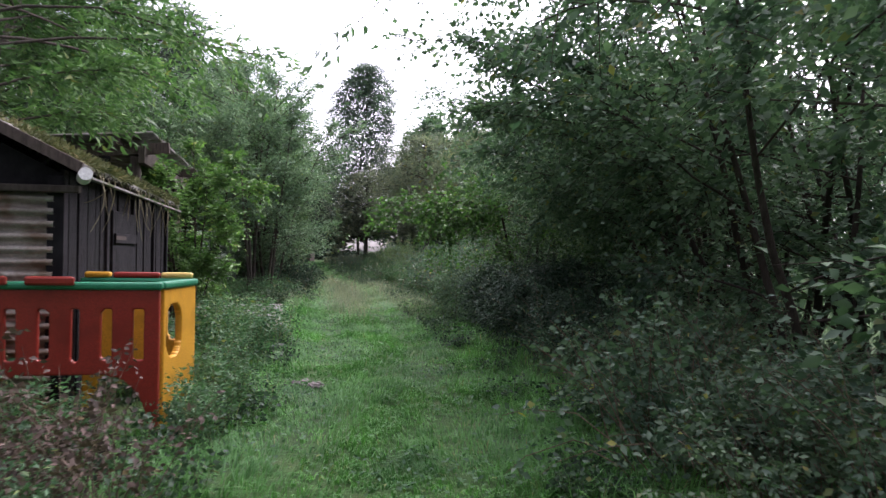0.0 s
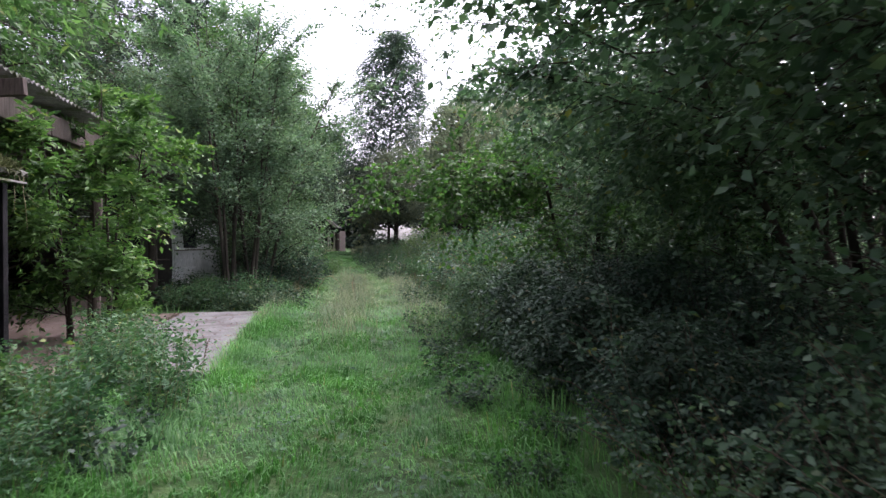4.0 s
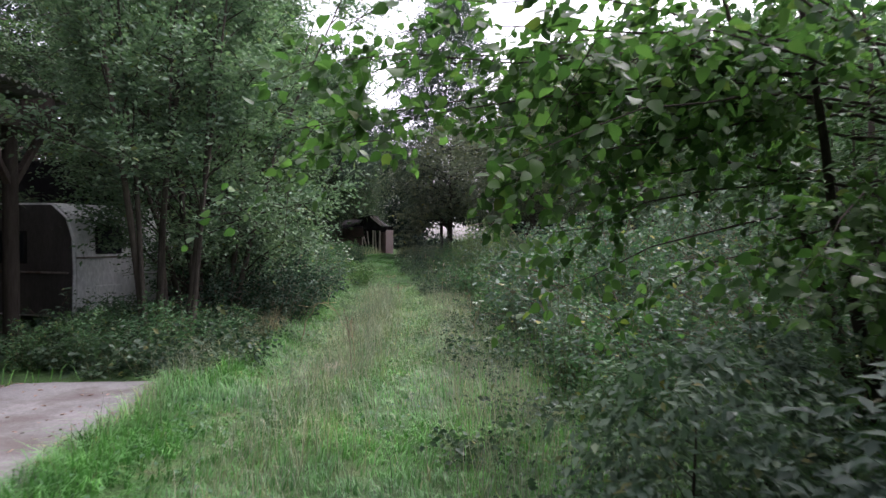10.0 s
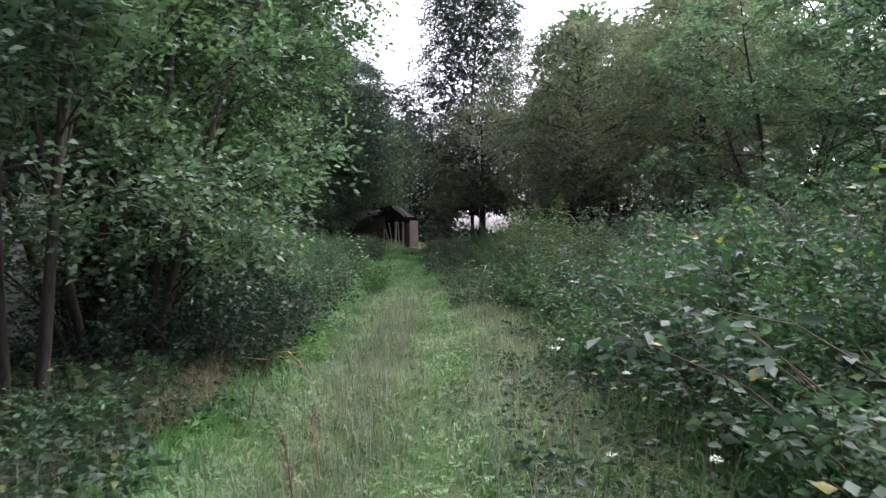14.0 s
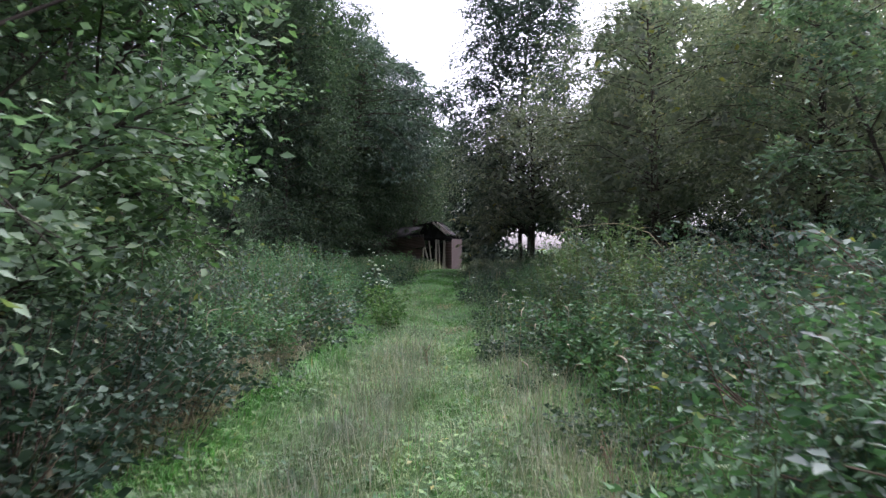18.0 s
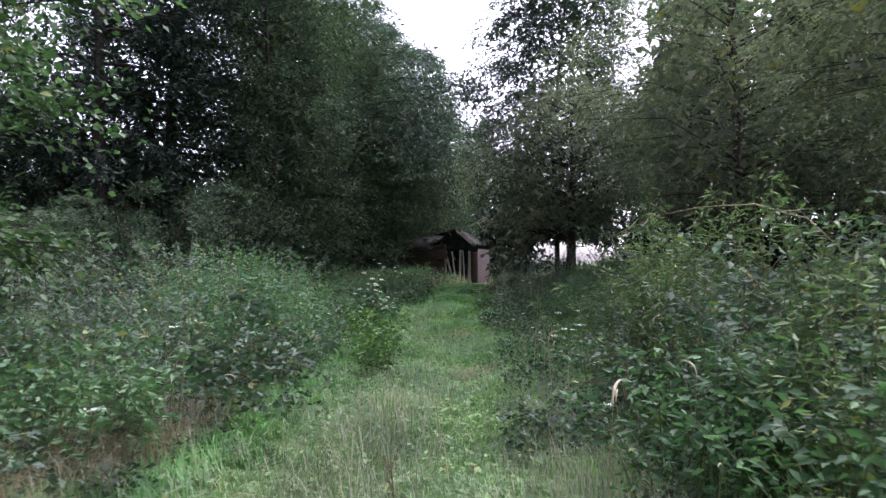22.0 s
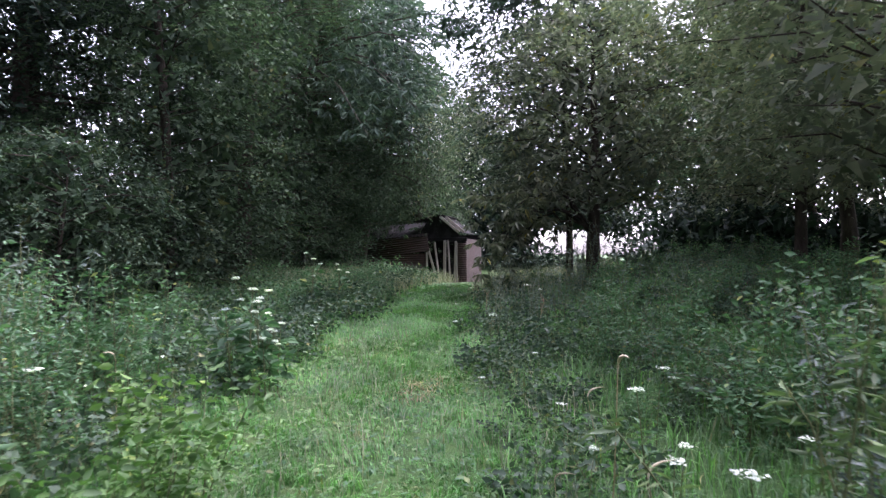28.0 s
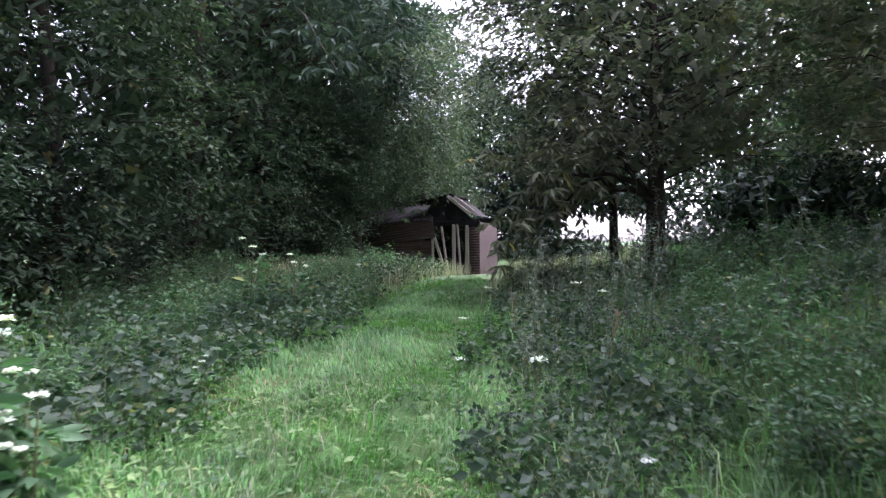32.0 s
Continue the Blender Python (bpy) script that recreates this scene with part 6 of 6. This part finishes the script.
def overhang(seed, at, root, ends):
    """Boughs of a thicket sallow that reach high across the track."""
    rng = np.random.default_rng(seed)
    tree = next(o for o in scene.objects if o.name.startswith("sallow_tree") and abs(o.matrix_basis.translation.y - at) < 0.1)
    back = np.array(tree.matrix_basis.inverted())
    tb, chunks = Tubes(), []
    for x, y, z, rise in ends:
        p0, p2 = np.array(root), np.array([x, y, z])
        f = np.linspace(0, 1, 9)[:, None]
        line = p0 * (1 - f) + p2 * f + np.array([0, 0, rise]) * f * (1 - f) * 4 + rng.normal(0, 0.04, (9, 3))
        line = line @ back[:3, :3].T + back[:3, 3]
        tb.add(line, np.linspace(0.018, 0.003, 9), 5)
        n = 42
        q = rng.uniform(0.3, 1, n) * 7.99
        i = q.astype(int)
        st = line[i] + (line[i + 1] - line[i]) * (q - i)[:, None]
        wd = unit(line[i + 1] - line[i]) + rng.normal(0, 0.6, (n, 3))
        chunks.append(sprays(rng, st, wd, rng.uniform(0.2, 0.5, n), 9, 0.08, 0.55, 0.4, detail=1))
    part("branchwork", tb.mesh("overhang_bough", M["dark_bark"]), None, tree)["kind"] = "stuff"
    part("crown", tri_mesh("overhang_leaf", *join(chunks), M["sallow"]), None, tree)["kind"] = "stuff"


overhang(511, 13.2, (2.9, 13.2, 3.0), ((-1.9, 13.9, 4.5, 0.7), (-1.3, 13.5, 4.1, 0.6), (-0.8, 13.8, 3.8, 0.6), (-0.3, 13.3, 3.4, 0.5), (0.2, 13.0, 3.2, 0.5),
                                    (0.6, 13.5, 4.4, 0.4), (-0.4, 14.1, 4.9, 0.4), (0.9, 12.7, 3.6, 0.4), (1.2, 13.2, 2.9, 0.4)))
overhang(512, 11.2, (3.6, 11.3, 2.3), ((1.8, 11.6, 2.3, 0.3), (1.2, 11.9, 2.6, 0.4), (0.9, 12.2, 2.9, 0.4), (1.5, 12.2, 2.1, 0.3), (2.2, 12.0, 2.0, 0.2), (1.1, 11.4, 2.6, 0.4), (1.6, 10.8, 2.4, 0.3),
                                    (2.3, 11.0, 1.9, 0.2), (1.3, 12.5, 2.4, 0.3), (1.9, 12.4, 2.6, 0.3), (2.4, 11.6, 2.7, 0.2), (0.7, 12.6, 3.0, 0.4), (2.0, 11.2, 3.0, 0.3), (1.4, 11.5, 3.2, 0.4)))


# ---- single stalks and flowers ----
def dock_meshes(seed, h):
    rng = np.random.default_rng(seed)
    tb, seeds = Tubes(), []
    line = bend(rng, (0, 0, -0.03), (0.08, 0.03, 1), h, 6, 0, 0.04)
    tb.add(line, np.linspace(0.006, 0.003, 6), 5)
    for k in range(5):
        a = rng.uniform(0, 6.28)
        q = bend(rng, line[3] + (line[5] - line[3]) * k / 5, (math.cos(a) * 0.5, math.sin(a) * 0.5, 1), h * 0.22, 4, 0.2, 0.05)
        tb.add(q, np.linspace(0.003, 0.002, 4), 4)
        f = rng.uniform(0.1, 1, 16)
        pts = q[0] + (q[-1] - q[0]) * f[:, None] + rng.normal(0, 0.005, (16, 3))
        seeds.append(leaf_arrays(rng, pts, rng.normal(0, 1, (16, 3)), np.full(16, 0.014), 0.7))
    return [("stalk", tb.mesh("dock_stalk", M["dry"])), ("seed_head", tri_mesh("dock_seed", *join(seeds), M["dead"]))]


DOCK = [dock_meshes(520, 0.7), dock_meshes(521, 0.55)]
for k, (x, y) in enumerate(((-1.5, 22.5), (-2.45, 11.3), (-2.2, 18.2), (-2.35, 18.9), (-1.1, 19.6), (-3.4, 26.2), (-2.5, 28.2), (-4.9, 37.6), (0.3, 14.6), (-5.9, 39.0))):
    stand("dock", DOCK[k % 2], x, y, "dry rust-brown dock stalk gone to seed", "weed", "dock stalks", 50 * k, 0.85 + 0.05 * (k % 4))


def spike_meshes(seed, h):
    """A grass stalk with a pale drooping seed spike."""
    rng = np.random.default_rng(seed)
    tb, sp = Tubes(), Tubes()
    line = bend(rng, (0, 0, -0.03), (0.05, 0.02, 1), h, 8, -0.1, 0.03)
    tb.add(line, np.linspace(0.003, 0.0016, 8), 4)
    side = unit(np.array([rng.normal(0, 1), rng.normal(0, 1), 0.0]))
    head = line[-1] + np.array([side * 0.02 * k * k / 6 + np.array([0, 0, 0.024 * k - 0.0022 * k * k]) for k in range(7)])
    sp.add(head, np.array((0.002, 0.0045, 0.006, 0.006, 0.005, 0.0035, 0.001)), 6)
    return [("stalk", tb.mesh("spike_stalk", M["dry"])), ("seed_head", sp.mesh("spike_head", M["straw"]))]


M["straw"] = surface("pale_straw", [(0.3, (0.3, 0.26, 0.17)), (0.7, (0.5, 0.45, 0.33))], 60, 0.8, None, 200, 0.6, 0.004)
SPIKE = [spike_meshes(550, 0.8), spike_meshes(551, 0.65)]
stand("grass_spike", [*spike_meshes(552, 1.05)], -3.62, 30.95, "tall dry grass stalk with a pale seed spike", "grass stalk", "seed spikes", 0, 1.0)
scatter("grass_spike", SPIKE, "dry grass stalk with a pale seed spike", "grass stalk", "seed spikes", spots(44, 16, 23.5, 33, 1.25, 2.0, 0.5) + spots(45, 8, 24, 34, -1.8, -1.2, 0.6), 44, 0.8, 1.15)


def yarrow_meshes(seed):
    rng = np.random.default_rng(seed)
    tb = Tubes()
    line = bend(rng, (0, 0, -0.03), (0.1, 0.05, 1), 0.55, 5, 0, 0.05)
    tb.add(line, np.linspace(0.004, 0.002, 5), 4)
    n = 36
    a, r = rng.uniform(0, 6.28, n), 0.04 * np.sqrt(rng.uniform(0, 1, n))
    pts = line[-1] + np.stack([r * np.cos(a), r * np.sin(a), rng.normal(0.005, 0.004, n)], 1)
    lp = line[1] + (line[3] - line[1]) * rng.uniform(0, 1, (22, 1))
    leaf = leaf_arrays(rng, lp, rng.normal(0, 1, (22, 3)) * (1, 1, 0.4), np.full(22, 0.07), 0.25)
    return [("stalk", tb.mesh("yarrow_stalk", M["stem"])), ("foliage", tri_mesh("yarrow_leaf", *leaf, M["nettle"])),
            ("flower_head", tri_mesh("yarrow_head", *leaf_arrays(rng, pts, rng.normal(0, 1, (n, 3)) * (1, 1, 0.2), np.full(n, 0.016), 0.9, flat=2.0), M["petal"]))]


YARROW = [yarrow_meshes(530), yarrow_meshes(531)]
scatter("yarrow", YARROW, "white yarrow flower in the long grass", "flower", "yarrow", spots(40, 36, 18, 34, 1.45, 2.6, 0.4) + spots(41, 10, 24, 36, -2.4, -1.2, 0.6) + spots(42, 8, 34, 40, 0.8, 2.6, 0.6), 40, 0.7, 1.3)


def dead_cane(pts, label):
    """A bleached cane arching out of the bank."""
    rng = np.random.default_rng(540)
    p = np.array(pts, float)
    f = np.linspace(0, 1, 14)[:, None]
    line = p[0] * (1 - f) ** 2 + 2 * p[1] * f * (1 - f) + p[2] * f * f + rng.normal(0, 0.012, (14, 3))
    tb = Tubes()
    tb.add(line - line[0], np.linspace(0.009, 0.004, 14), 5)
    ob = thing("dead_cane", pose(*line[0]), label, "dead branch")
    part("cane", tb.mesh("dead_cane", M["dry"]), None, ob)
    tw = Tubes()
    for k in (5, 7, 9, 11):
        tw.add(bend(rng, line[k] - line[0], rng.normal(0, 1, 3), 0.22, 4, 0, 0.1), np.linspace(0.004, 0.002, 4), 4)
    part("twig", tw.mesh("dead_twig", M["dry"]), None, ob)["kind"] = "stuff"


dead_cane(((-0.7, 28.6, gz(-0.7, 28.6)), (-0.85, 28.6, 2.55), (-2.7, 29.9, 1.8)), "bleached dead cane arching over the brambles")
dead_cane(((-3.6, 20.6, gz(-3.6, 20.6)), (-3.4, 20.7, 1.1), (-2.9, 20.3, 0.5)), "thin dead branch leaning over the verge grass")
